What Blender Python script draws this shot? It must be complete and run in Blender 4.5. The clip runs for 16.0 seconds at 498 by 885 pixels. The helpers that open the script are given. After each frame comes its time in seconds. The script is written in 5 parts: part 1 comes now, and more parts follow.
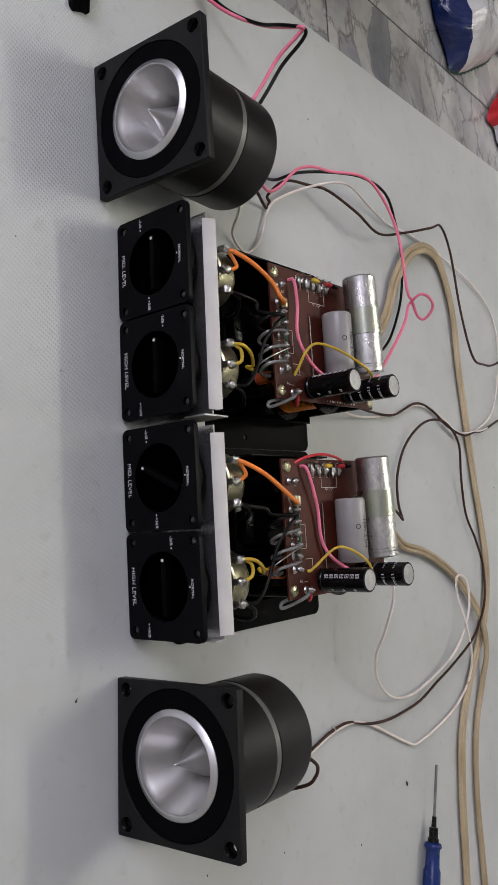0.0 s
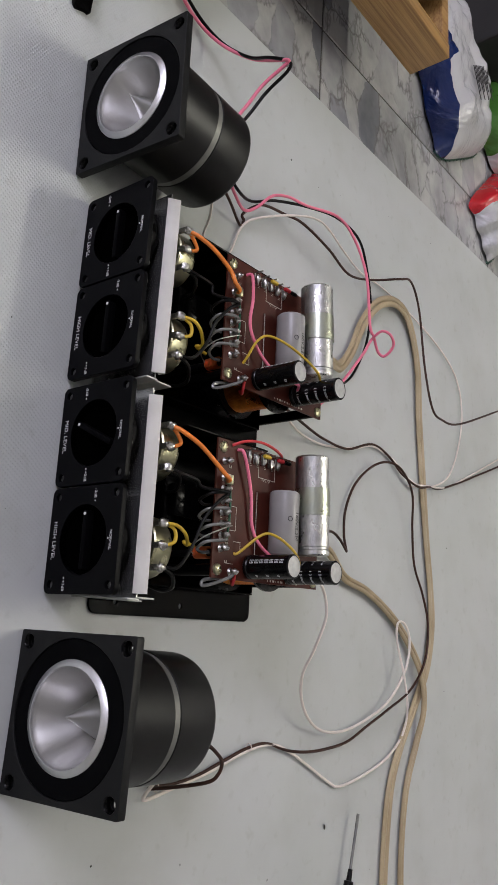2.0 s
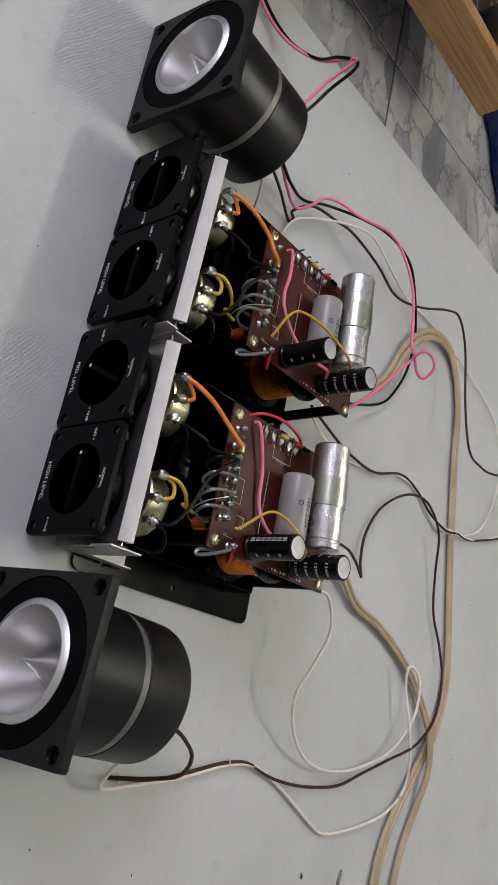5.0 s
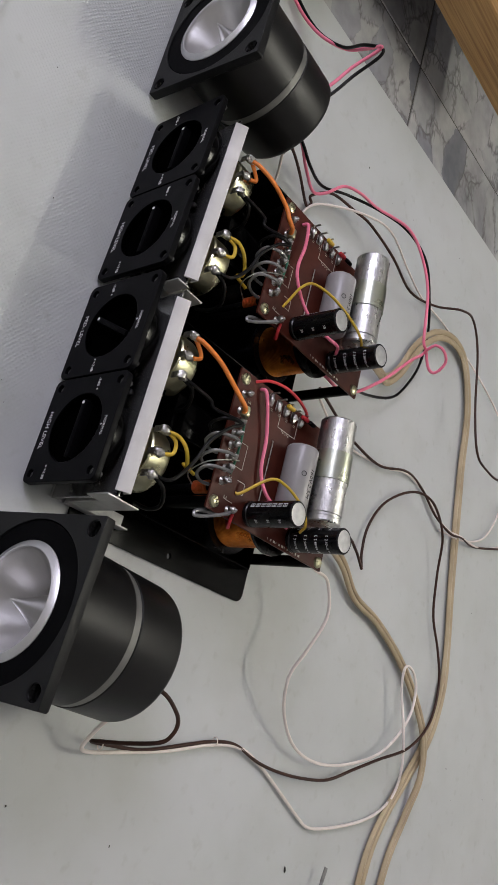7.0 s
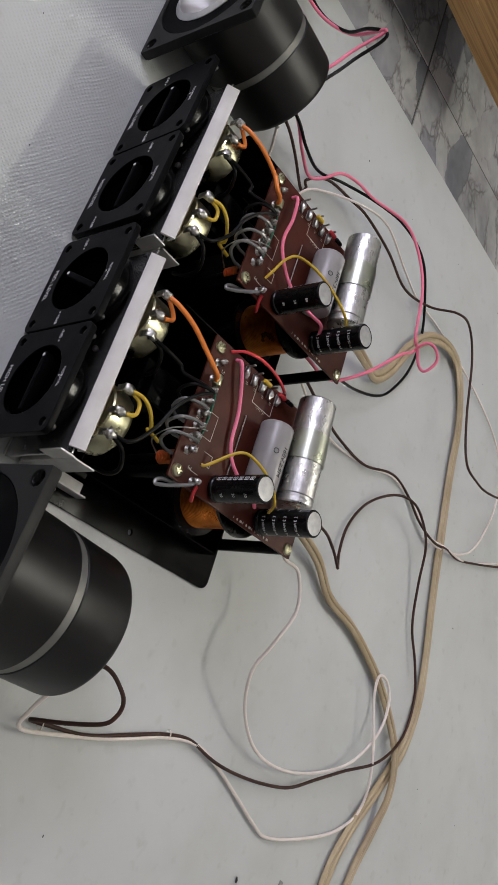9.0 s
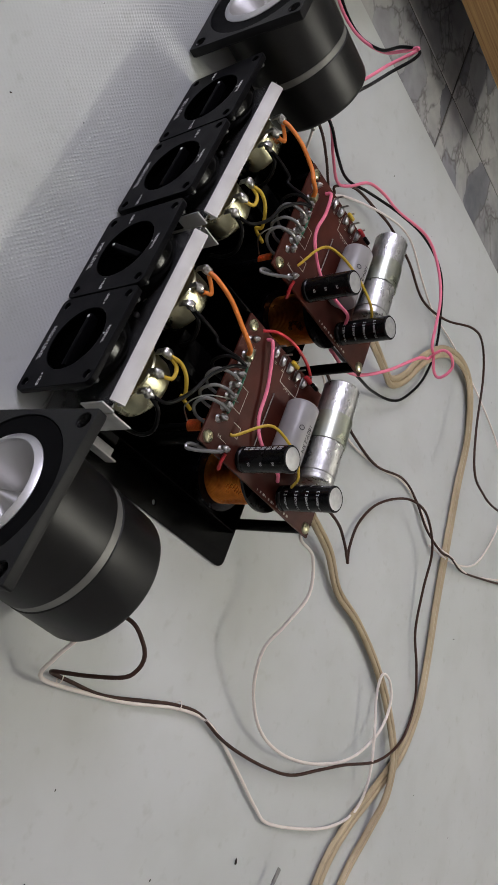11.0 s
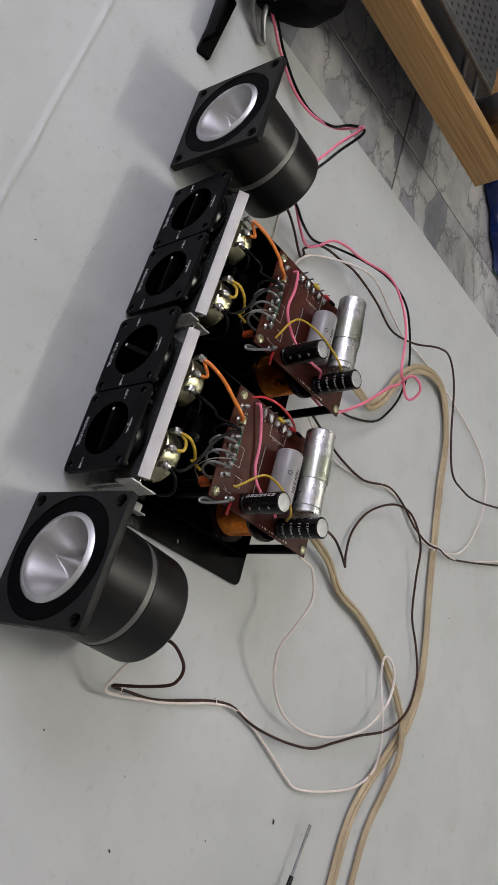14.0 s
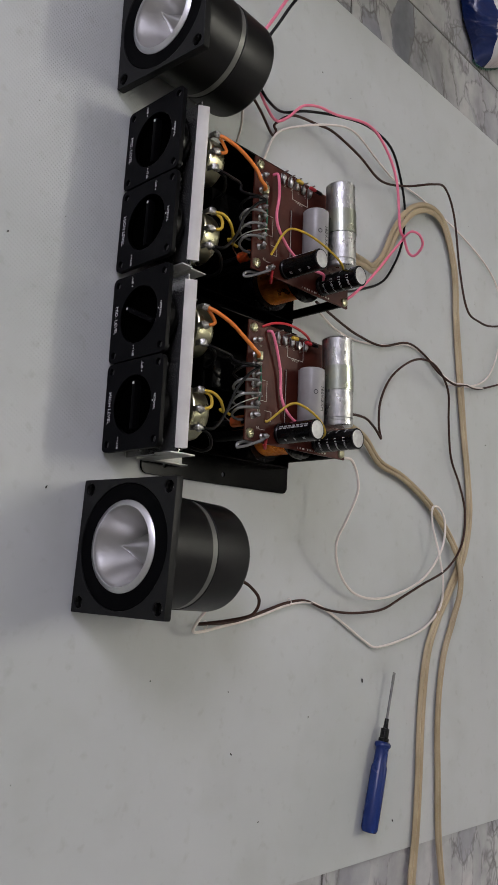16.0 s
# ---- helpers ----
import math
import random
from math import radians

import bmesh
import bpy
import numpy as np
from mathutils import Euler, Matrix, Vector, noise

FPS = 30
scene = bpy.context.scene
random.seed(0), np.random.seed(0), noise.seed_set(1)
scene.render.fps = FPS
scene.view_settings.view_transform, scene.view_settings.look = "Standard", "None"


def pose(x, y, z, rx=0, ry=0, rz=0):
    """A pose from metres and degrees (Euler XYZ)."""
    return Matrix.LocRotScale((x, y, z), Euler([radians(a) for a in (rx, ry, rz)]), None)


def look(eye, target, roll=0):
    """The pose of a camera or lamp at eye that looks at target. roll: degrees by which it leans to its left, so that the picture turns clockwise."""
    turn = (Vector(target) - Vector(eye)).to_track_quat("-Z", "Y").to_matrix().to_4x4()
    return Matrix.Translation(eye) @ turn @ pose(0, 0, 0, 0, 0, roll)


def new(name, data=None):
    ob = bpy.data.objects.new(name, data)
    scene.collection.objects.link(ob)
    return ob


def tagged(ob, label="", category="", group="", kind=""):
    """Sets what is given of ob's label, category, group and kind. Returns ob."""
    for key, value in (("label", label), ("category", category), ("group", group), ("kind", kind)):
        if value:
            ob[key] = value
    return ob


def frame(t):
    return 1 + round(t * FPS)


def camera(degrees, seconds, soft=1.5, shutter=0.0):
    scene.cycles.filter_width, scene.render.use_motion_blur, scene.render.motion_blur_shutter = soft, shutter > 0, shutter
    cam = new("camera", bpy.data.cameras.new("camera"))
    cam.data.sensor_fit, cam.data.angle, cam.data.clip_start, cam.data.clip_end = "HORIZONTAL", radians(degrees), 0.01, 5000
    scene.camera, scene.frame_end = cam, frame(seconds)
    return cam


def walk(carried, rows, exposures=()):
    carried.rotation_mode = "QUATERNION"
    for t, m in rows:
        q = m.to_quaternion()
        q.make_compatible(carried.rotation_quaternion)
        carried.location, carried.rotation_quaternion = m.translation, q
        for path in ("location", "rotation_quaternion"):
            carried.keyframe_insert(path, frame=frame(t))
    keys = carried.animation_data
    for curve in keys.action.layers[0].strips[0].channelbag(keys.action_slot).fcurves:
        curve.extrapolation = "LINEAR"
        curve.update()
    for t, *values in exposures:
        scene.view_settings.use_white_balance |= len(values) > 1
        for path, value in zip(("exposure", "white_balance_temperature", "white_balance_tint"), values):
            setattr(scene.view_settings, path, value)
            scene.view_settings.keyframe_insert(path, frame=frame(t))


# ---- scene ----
cam = camera(35.0, 16.0, soft=0.7)
PATH = [
    (0, (0.032, -0.35, 0.423), (-0.084, 1.19, -0.849), 82.1),
    (0.5, (0.056, -0.35, 0.421), (-0.064, 1.204, -0.833), 83.2),
    (1, (0.074, -0.351, 0.442), (-0.176, 1.209, -0.785), 82.3),
    (1.5, (0.103, -0.341, 0.441), (-0.24, 1.208, -0.777), 81.8),
    (2, (0.127, -0.326, 0.445), (-0.256, 1.213, -0.773), 82.4),
    (2.5, (0.14, -0.325, 0.442), (-0.316, 1.186, -0.786), 82.6),
    (3, (0.148, -0.308, 0.434), (-0.359, 1.173, -0.811), 82.7),
    (3.5, (0.163, -0.299, 0.421), (-0.373, 1.165, -0.832), 83.8),
    (4, (0.174, -0.291, 0.425), (-0.376, 1.157, -0.84), 84.3),
    (6.5, (0.228, -0.245, 0.429), (-0.411, 1.15, -0.854), 84.8),
    (7, (0.234, -0.246, 0.422), (-0.415, 1.14, -0.864), 85.6),
    (7.5, (0.24, -0.238, 0.416), (-0.417, 1.141, -0.875), 86.5),
    (8, (0.238, -0.22, 0.422), (-0.429, 1.149, -0.874), 86.7),
    (10.5, (0.295, -0.195, 0.408), (-0.488, 1.146, -0.852), 88.4),
    (11, (0.302, -0.205, 0.411), (-0.495, 1.117, -0.86), 88.1),
    (11.5, (0.298, -0.228, 0.412), (-0.506, 1.072, -0.878), 87.0),
    (12, (0.291, -0.246, 0.424), (-0.508, 1.039, -0.884), 86.4),
    (12.5, (0.311, -0.254, 0.451), (-0.475, 1.034, -0.861), 86.3),
    (13, (0.324, -0.271, 0.47), (-0.454, 1.025, -0.839), 86.1),
    (13.5, (0.329, -0.291, 0.498), (-0.451, 1.014, -0.802), 85.4),
    (14, (0.304, -0.31, 0.509), (-0.445, 1.012, -0.792), 83.5),
    (14.5, (0.277, -0.331, 0.512), (-0.319, 1.046, -0.81), 83.4),
    (15, (0.266, -0.335, 0.513), (-0.149, 1.084, -0.834), 83.4),
    (15.5, (0.241, -0.339, 0.522), (-0.063, 1.093, -0.842), 82.4),
    (16, (0.198, -0.355, 0.517), (-0.056, 1.077, -0.855), 83.5),
]
walk(cam, [(t, look(eye, target, roll)) for t, eye, target, roll in PATH], exposures=[(0, -0.32), (3.5, -0.25), (12, -0.26), (14, -0.26), (15, -0.35), (16, -0.51)])

# ---- world and light ----
world = bpy.data.worlds.new("world")
scene.world = world
world.use_nodes = True
world.node_tree.nodes["Background"].inputs[0].default_value = (0.55, 0.68, 0.9, 1)
world.node_tree.nodes["Background"].inputs[1].default_value = 0.3


def area_lamp(name, eye, target, sx, sy, watts, colour):
    data = bpy.data.lights.new(name, "AREA")
    data.shape, data.size, data.size_y, data.energy, data.color = "RECTANGLE", sx, sy, watts, colour
    ob = new(name, data)
    ob.matrix_world = look(eye, target)
    return ob


area_lamp("tube_lamp_light", (-0.3, 1.84, 2.44), (-0.2, 0.1, 0), 0.9, 0.1, 18.0, (1.0, 0.972, 0.82))
area_lamp("tube_lamp_upward_light", (-0.3, 1.84, 2.46), (-0.3, 1.6, 2.6), 0.9, 0.1, 36, (1.0, 0.98, 0.92))
area_lamp("window_daylight", (-1.4, -1.9, 1.5), (-0.2, 0, 0.3), 1.5, 1.0, 79, (0.84, 0.81, 1.0))


# ---- materials ----
def nodes_of(m):
    m.use_nodes = True
    t = m.node_tree
    return t, t.nodes["Principled BSDF"]


def mat(name, col, col2=None, rough=0.5, metal=0.0, scale=60.0, bump=0.0, bscale=None, rough2=None, coat=0.0, stretch=None, spec=0.5):
    """A surface with two scales of colour and gloss variation and a fine relief."""
    m = bpy.data.materials.new(name)
    t, b = nodes_of(m)
    n, l = t.nodes, t.links
    co = n.new("ShaderNodeTexCoord")
    src = co.outputs["Object"]
    if stretch:
        mp = n.new("ShaderNodeMapping")
        mp.inputs["Scale"].default_value = stretch
        l.new(src, mp.inputs["Vector"])
        src = mp.outputs["Vector"]
    big, fine = n.new("ShaderNodeTexNoise"), n.new("ShaderNodeTexNoise")
    big.inputs["Scale"].default_value, big.inputs["Detail"].default_value = scale, 5
    fine.inputs["Scale"].default_value, fine.inputs["Detail"].default_value = (bscale or scale * 9), 3
    l.new(src, big.inputs["Vector"])
    l.new(src, fine.inputs["Vector"])
    mix = n.new("ShaderNodeMix")
    mix.data_type = "RGBA"
    c2 = col2 or tuple(v * 0.8 for v in col)
    mix.inputs[6].default_value, mix.inputs[7].default_value = (*col, 1), (*c2, 1)
    ramp = n.new("ShaderNodeValToRGB")
    ramp.color_ramp.elements[0].position, ramp.color_ramp.elements[1].position = 0.38, 0.66
    l.new(big.outputs["Fac"], ramp.inputs["Fac"])
    l.new(ramp.outputs["Color"], mix.inputs[0])
    l.new(mix.outputs[2], b.inputs["Base Color"])
    rr = n.new("ShaderNodeMapRange")
    rr.inputs["From Min"].default_value, rr.inputs["From Max"].default_value = 0.3, 0.7
    rr.inputs["To Min"].default_value, rr.inputs["To Max"].default_value = rough, (rough2 if rough2 is not None else min(1, rough * 1.25))
    l.new(big.outputs["Fac"], rr.inputs["Value"])
    l.new(rr.outputs["Result"], b.inputs["Roughness"])
    b.inputs["Metallic"].default_value = metal
    b.inputs["Coat Weight"].default_value = coat
    b.inputs["Specular IOR Level"].default_value = spec
    if bump:
        bp = n.new("ShaderNodeBump")
        bp.inputs["Distance"].default_value, bp.inputs["Strength"].default_value = bump, 0.6
        l.new(fine.outputs["Fac"], bp.inputs["Height"])
        l.new(bp.outputs["Normal"], b.inputs["Normal"])
    return m


def sheet_material():
    """Off-white vinyl cloth with an embossed weave that is crisp along the front and worn smooth further back."""
    m = mat("white_vinyl", (0.53, 0.55, 0.545), (0.487, 0.508, 0.5), rough=0.42, rough2=0.55, scale=5, spec=0.4)
    t, b = m.node_tree, m.node_tree.nodes["Principled BSDF"]
    n, l = t.nodes, t.links
    co = n.new("ShaderNodeTexCoord")
    clean = b.inputs["Base Color"].links[0].from_socket
    for size, detail, lo, hi, tint in ((2.3, 3, 0.4, 0.66, (0.955, 0.965, 0.94)), (17, 6, 0.5, 0.72, (0.94, 0.94, 0.925)), (75, 4, 0.6, 0.74, (0.9, 0.9, 0.88))):
        smear, span, dirt = n.new("ShaderNodeTexNoise"), n.new("ShaderNodeMapRange"), n.new("ShaderNodeMix")
        smear.inputs["Scale"].default_value, smear.inputs["Detail"].default_value = size, detail
        span.inputs["From Min"].default_value, span.inputs["From Max"].default_value = lo, hi
        dirt.data_type, dirt.blend_type = "RGBA", "MULTIPLY"
        dirt.inputs[7].default_value = (*tint, 1)
        l.new(co.outputs["Object"], smear.inputs["Vector"])
        l.new(smear.outputs["Fac"], span.inputs["Value"])
        l.new(span.outputs["Result"], dirt.inputs[0])
        l.new(clean, dirt.inputs[6])
        clean = dirt.outputs[2]
    l.new(clean, b.inputs["Base Color"])
    warp = n.new("ShaderNodeTexNoise")
    warp.inputs["Scale"].default_value = 14
    l.new(co.outputs["Object"], warp.inputs["Vector"])
    add = n.new("ShaderNodeMix")
    add.data_type, add.blend_type = "RGBA", "ADD"
    add.inputs[0].default_value = 0.009
    l.new(co.outputs["Object"], add.inputs[6])
    l.new(warp.outputs["Color"], add.inputs[7])
    slant = n.new("ShaderNodeMapping")
    slant.inputs["Rotation"].default_value = (0, 0, radians(38))
    l.new(add.outputs[2], slant.inputs["Vector"])
    heights = []
    for axis, size in (("X", 112), ("Y", 135)):
        w = n.new("ShaderNodeTexWave")
        w.bands_direction = axis
        w.inputs["Scale"].default_value, w.inputs["Distortion"].default_value = size, 1.4
        w.inputs["Detail"].default_value, w.inputs["Detail Scale"].default_value = 2, 3
        l.new(slant.outputs["Vector"], w.inputs["Vector"])
        heights.append(w.outputs["Fac"])
    weave = n.new("ShaderNodeMath")
    weave.operation = "MULTIPLY"
    l.new(heights[0], weave.inputs[0])
    l.new(heights[1], weave.inputs[1])
    grain = n.new("ShaderNodeTexNoise")
    grain.inputs["Scale"].default_value, grain.inputs["Detail"].default_value = 170, 4
    l.new(co.outputs["Object"], grain.inputs["Vector"])
    rough_weave = n.new("ShaderNodeMath")
    rough_weave.operation = "MULTIPLY"
    l.new(weave.outputs[0], rough_weave.inputs[0])
    l.new(grain.outputs["Fac"], rough_weave.inputs[1])
    sep = n.new("ShaderNodeSeparateXYZ")
    l.new(co.outputs["Object"], sep.inputs[0])
    worn = n.new("ShaderNodeMapRange")
    worn.inputs["From Min"].default_value, worn.inputs["From Max"].default_value = 0.12, -0.02
    worn.inputs["To Min"].default_value, worn.inputs["To Max"].default_value = 0.06, 1.0
    l.new(sep.outputs["Y"], worn.inputs["Value"])
    side = n.new("ShaderNodeMapRange")
    side.inputs["From Min"].default_value, side.inputs["From Max"].default_value = 0.16, 0.02
    side.inputs["To Min"].default_value, side.inputs["To Max"].default_value = 0.03, 1.0
    l.new(sep.outputs["X"], side.inputs["Value"])
    front = n.new("ShaderNodeMapRange")
    front.inputs["From Min"].default_value, front.inputs["From Max"].default_value = -0.09, -0.03
    front.inputs["To Min"].default_value, front.inputs["To Max"].default_value = 0.14, 1.0
    l.new(sep.outputs["Y"], front.inputs["Value"])
    band = n.new("ShaderNodeMath")
    band.operation = "MULTIPLY"
    l.new(worn.outputs["Result"], band.inputs[0])
    l.new(front.outputs["Result"], band.inputs[1])
    both = n.new("ShaderNodeMath")
    both.operation = "MULTIPLY"
    l.new(band.outputs[0], both.inputs[0])
    l.new(side.outputs["Result"], both.inputs[1])
    hi = n.new("ShaderNodeMath")
    hi.operation = "MULTIPLY"
    l.new(rough_weave.outputs[0], hi.inputs[0])
    l.new(both.outputs[0], hi.inputs[1])
    bp = n.new("ShaderNodeBump")
    bp.inputs["Distance"].default_value, bp.inputs["Strength"].default_value = 0.0011, 0.5
    l.new(hi.outputs[0], bp.inputs["Height"])
    l.new(bp.outputs["Normal"], b.inputs["Normal"])
    return m


def marble_material():
    """Polished breccia print: large whitish and blue-grey shards, with dark clusters of splinters along their borders."""
    m = bpy.data.materials.new("marble_tile")
    t, b = nodes_of(m)
    n, l = t.nodes, t.links

    def math_node(op, a, c, clamp=False):
        k = n.new("ShaderNodeMath")
        k.operation, k.use_clamp = op, clamp
        for i, v in enumerate((a, c)):
            if isinstance(v, (int, float)):
                k.inputs[i].default_value = v
            else:
                l.new(v, k.inputs[i])
        return k.outputs[0]

    def noise_node(src, scale, detail):
        k = n.new("ShaderNodeTexNoise")
        k.inputs["Scale"].default_value, k.inputs["Detail"].default_value = scale, detail
        l.new(src, k.inputs["Vector"])
        return k

    def ramp(src, stops):
        r = n.new("ShaderNodeValToRGB")
        e = r.color_ramp.elements
        e[0].position, e[0].color = stops[0][0], (*stops[0][1], 1)
        e[1].position, e[1].color = stops[-1][0], (*stops[-1][1], 1)
        for p, c in stops[1:-1]:
            e.new(p).color = (*c, 1)
        l.new(src, r.inputs["Fac"])
        return r.outputs["Color"]

    def blend(kind, fac, a, c):
        k = n.new("ShaderNodeMix")
        k.data_type, k.blend_type = "RGBA", kind
        for i, v in ((0, fac), (6, a), (7, c)):
            if isinstance(v, (int, float)):
                k.inputs[i].default_value = v
            elif isinstance(v, tuple):
                k.inputs[i].default_value = (*v, 1)
            else:
                l.new(v, k.inputs[i])
        return k.outputs[2]

    co, info = n.new("ShaderNodeTexCoord"), n.new("ShaderNodeObjectInfo")
    off = n.new("ShaderNodeCombineXYZ")
    k = math_node("MULTIPLY", info.outputs["Random"], 37.0)
    l.new(k, off.inputs[0])
    l.new(k, off.inputs[1])
    shift = n.new("ShaderNodeVectorMath")
    shift.operation = "ADD"
    l.new(co.outputs["Object"], shift.inputs[0])
    l.new(off.outputs[0], shift.inputs[1])
    src = shift.outputs[0]
    bent = blend("ADD", 0.05, src, noise_node(src, 12, 5).outputs["Color"])
    turn = n.new("ShaderNodeMapping")
    turn.inputs["Rotation"].default_value, turn.inputs["Scale"].default_value = (0, 0, radians(-32)), (1.0, 1.9, 1.0)
    l.new(bent, turn.inputs["Vector"])
    shard, rim = n.new("ShaderNodeTexVoronoi"), n.new("ShaderNodeTexVoronoi")
    rim.feature = "DISTANCE_TO_EDGE"
    for v in (shard, rim):
        v.inputs["Scale"].default_value = 13
        l.new(turn.outputs["Vector"], v.inputs["Vector"])
    tone = ramp(shard.outputs["Color"], ((0.08, (0.28, 0.288, 0.315)), (0.2, (0.4, 0.406, 0.427)), (0.3, (0.52, 0.52, 0.515)), (0.6, (0.6, 0.595, 0.58)), (0.92, (0.46, 0.465, 0.475))))
    smoke = noise_node(turn.outputs["Vector"], 7, 6).outputs["Fac"]
    col = blend("MULTIPLY", 0.75, tone, ramp(smoke, ((0.34, (0.5, 0.505, 0.53)), (0.62, (1, 1, 1)))))
    splinter = n.new("ShaderNodeTexVoronoi")
    splinter.feature = "DISTANCE_TO_EDGE"
    splinter.inputs["Scale"].default_value = 60
    l.new(turn.outputs["Vector"], splinter.inputs["Vector"])
    patchy = noise_node(src, 13, 3).outputs["Fac"]
    wide = math_node("MULTIPLY", math_node("SUBTRACT", patchy, 0.4, True), 0.85)
    near = math_node("MULTIPLY", math_node("SUBTRACT", wide, rim.outputs["Distance"], True), 16.0, True)
    crack = math_node("SUBTRACT", 1.0, math_node("DIVIDE", splinter.outputs["Distance"], 0.2, True), True)
    col = blend("MIX", math_node("MULTIPLY", math_node("MULTIPLY", near, crack), 0.72), col, (0.21, 0.205, 0.205))
    thin = math_node("MULTIPLY", math_node("SUBTRACT", 1.0, math_node("DIVIDE", rim.outputs["Distance"], 0.03, True), True), math_node("MULTIPLY", math_node("SUBTRACT", patchy, 0.42, True), 6.0, True))
    col = blend("MIX", math_node("MULTIPLY", thin, 0.75), col, (0.16, 0.15, 0.148))
    col = blend("MULTIPLY", 0.5, col, ramp(noise_node(src, 45, 6).outputs["Fac"], ((0.35, (0.72, 0.72, 0.74)), (0.58, (1, 1, 1)))))
    l.new(col, b.inputs["Base Color"])
    b.inputs["Roughness"].default_value = 0.16
    return m


def wood_material():
    m = bpy.data.materials.new("oak_wood")
    t, b = nodes_of(m)
    n, l = t.nodes, t.links
    co, mp = n.new("ShaderNodeTexCoord"), n.new("ShaderNodeMapping")
    mp.inputs["Scale"].default_value = (70, 2.6, 130)
    l.new(co.outputs["Object"], mp.inputs["Vector"])
    g = n.new("ShaderNodeTexNoise")
    g.inputs["Scale"].default_value, g.inputs["Detail"].default_value, g.inputs["Distortion"].default_value = 3.0, 8, 0.6
    l.new(mp.outputs["Vector"], g.inputs["Vector"])
    r = n.new("ShaderNodeValToRGB")
    r.color_ramp.elements[0].position, r.color_ramp.elements[0].color = 0.3, (0.25, 0.125, 0.038, 1)
    r.color_ramp.elements[1].position, r.color_ramp.elements[1].color = 0.62, (0.43, 0.25, 0.088, 1)
    l.new(g.outputs["Fac"], r.inputs["Fac"])
    l.new(r.outputs["Color"], b.inputs["Base Color"])
    b.inputs["Roughness"].default_value = 0.42
    bp = n.new("ShaderNodeBump")
    bp.inputs["Distance"].default_value, bp.inputs["Strength"].default_value = 0.0005, 0.5
    l.new(g.outputs["Fac"], bp.inputs["Height"])
    l.new(bp.outputs["Normal"], b.inputs["Normal"])
    return m


def bag_material(name, stops, axis="X"):
    """Printed glossy film: bands of ink across the bag with a wandering border, and fine creases."""
    m = bpy.data.materials.new(name)
    t, b = nodes_of(m)
    n, l = t.nodes, t.links
    co, no = n.new("ShaderNodeTexCoord"), n.new("ShaderNodeTexNoise")
    no.inputs["Scale"].default_value = 9
    l.new(co.outputs["Object"], no.inputs["Vector"])
    sep = n.new("ShaderNodeSeparateXYZ")
    l.new(co.outputs["Object"], sep.inputs[0])
    ma = n.new("ShaderNodeMath")
    ma.operation = "MULTIPLY_ADD"
    ma.inputs[1].default_value = 0.09
    l.new(no.outputs["Fac"], ma.inputs[0])
    l.new(sep.outputs[axis], ma.inputs[2])
    rr = n.new("ShaderNodeMapRange")
    rr.inputs["From Min"].default_value, rr.inputs["From Max"].default_value = -0.11, 0.2
    l.new(ma.outputs[0], rr.inputs["Value"])
    r = n.new("ShaderNodeValToRGB")
    r.color_ramp.interpolation = "CONSTANT"
    e = r.color_ramp.elements
    e[0].position, e[0].color = stops[0][0], (*stops[0][1], 1)
    e[1].position, e[1].color = stops[1][0], (*stops[1][1], 1)
    for p, c in stops[2:]:
        e.new(p).color = (*c, 1)
    l.new(rr.outputs["Result"], r.inputs["Fac"])
    l.new(r.outputs["Color"], b.inputs["Base Color"])
    b.inputs["Roughness"].default_value = 0.2
    cr = n.new("ShaderNodeTexNoise")
    cr.inputs["Scale"].default_value, cr.inputs["Detail"].default_value, cr.inputs["Distortion"].default_value = 11, 4, 1.4
    l.new(co.outputs["Object"], cr.inputs["Vector"])
    bp = n.new("ShaderNodeBump")
    bp.inputs["Distance"].default_value, bp.inputs["Strength"].default_value = 0.014, 0.8
    l.new(cr.outputs["Fac"], bp.inputs["Height"])
    l.new(bp.outputs["Normal"], b.inputs["Normal"])
    return m


def turned_material():
    """Aluminium with fine lathe marks round the axis."""
    m = mat("turned_aluminium", (0.56, 0.555, 0.55), (0.5, 0.495, 0.49), rough=0.36, metal=1, scale=40, rough2=0.42)
    t, b = m.node_tree, m.node_tree.nodes["Principled BSDF"]
    n, l = t.nodes, t.links
    tan = n.new("ShaderNodeTangent")
    tan.direction_type, tan.axis = "RADIAL", "Y"
    b.inputs["Anisotropic"].default_value, b.inputs["Anisotropic Rotation"].default_value = 0.6, 0.25
    l.new(tan.outputs["Tangent"], b.inputs["Tangent"])
    co, mp, ln = n.new("ShaderNodeTexCoord"), n.new("ShaderNodeVectorMath"), n.new("ShaderNodeVectorMath")
    mp.operation, ln.operation = "MULTIPLY_ADD", "LENGTH"
    mp.inputs[1].default_value, mp.inputs[2].default_value = (1, 0, 1), (0, 0, -0.05)
    l.new(co.outputs["Object"], mp.inputs[0])
    l.new(mp.outputs[0], ln.inputs[0])
    lines = n.new("ShaderNodeTexNoise")
    lines.noise_dimensions = "1D"
    lines.inputs["Scale"].default_value, lines.inputs["Detail"].default_value = 5200, 2
    l.new(ln.outputs["Value"], lines.inputs["W"])
    bp = n.new("ShaderNodeBump")
    bp.inputs["Distance"].default_value, bp.inputs["Strength"].default_value = 0.0001, 0.25
    l.new(lines.outputs["Fac"], bp.inputs["Height"])
    l.new(bp.outputs["Normal"], b.inputs["Normal"])
    return m


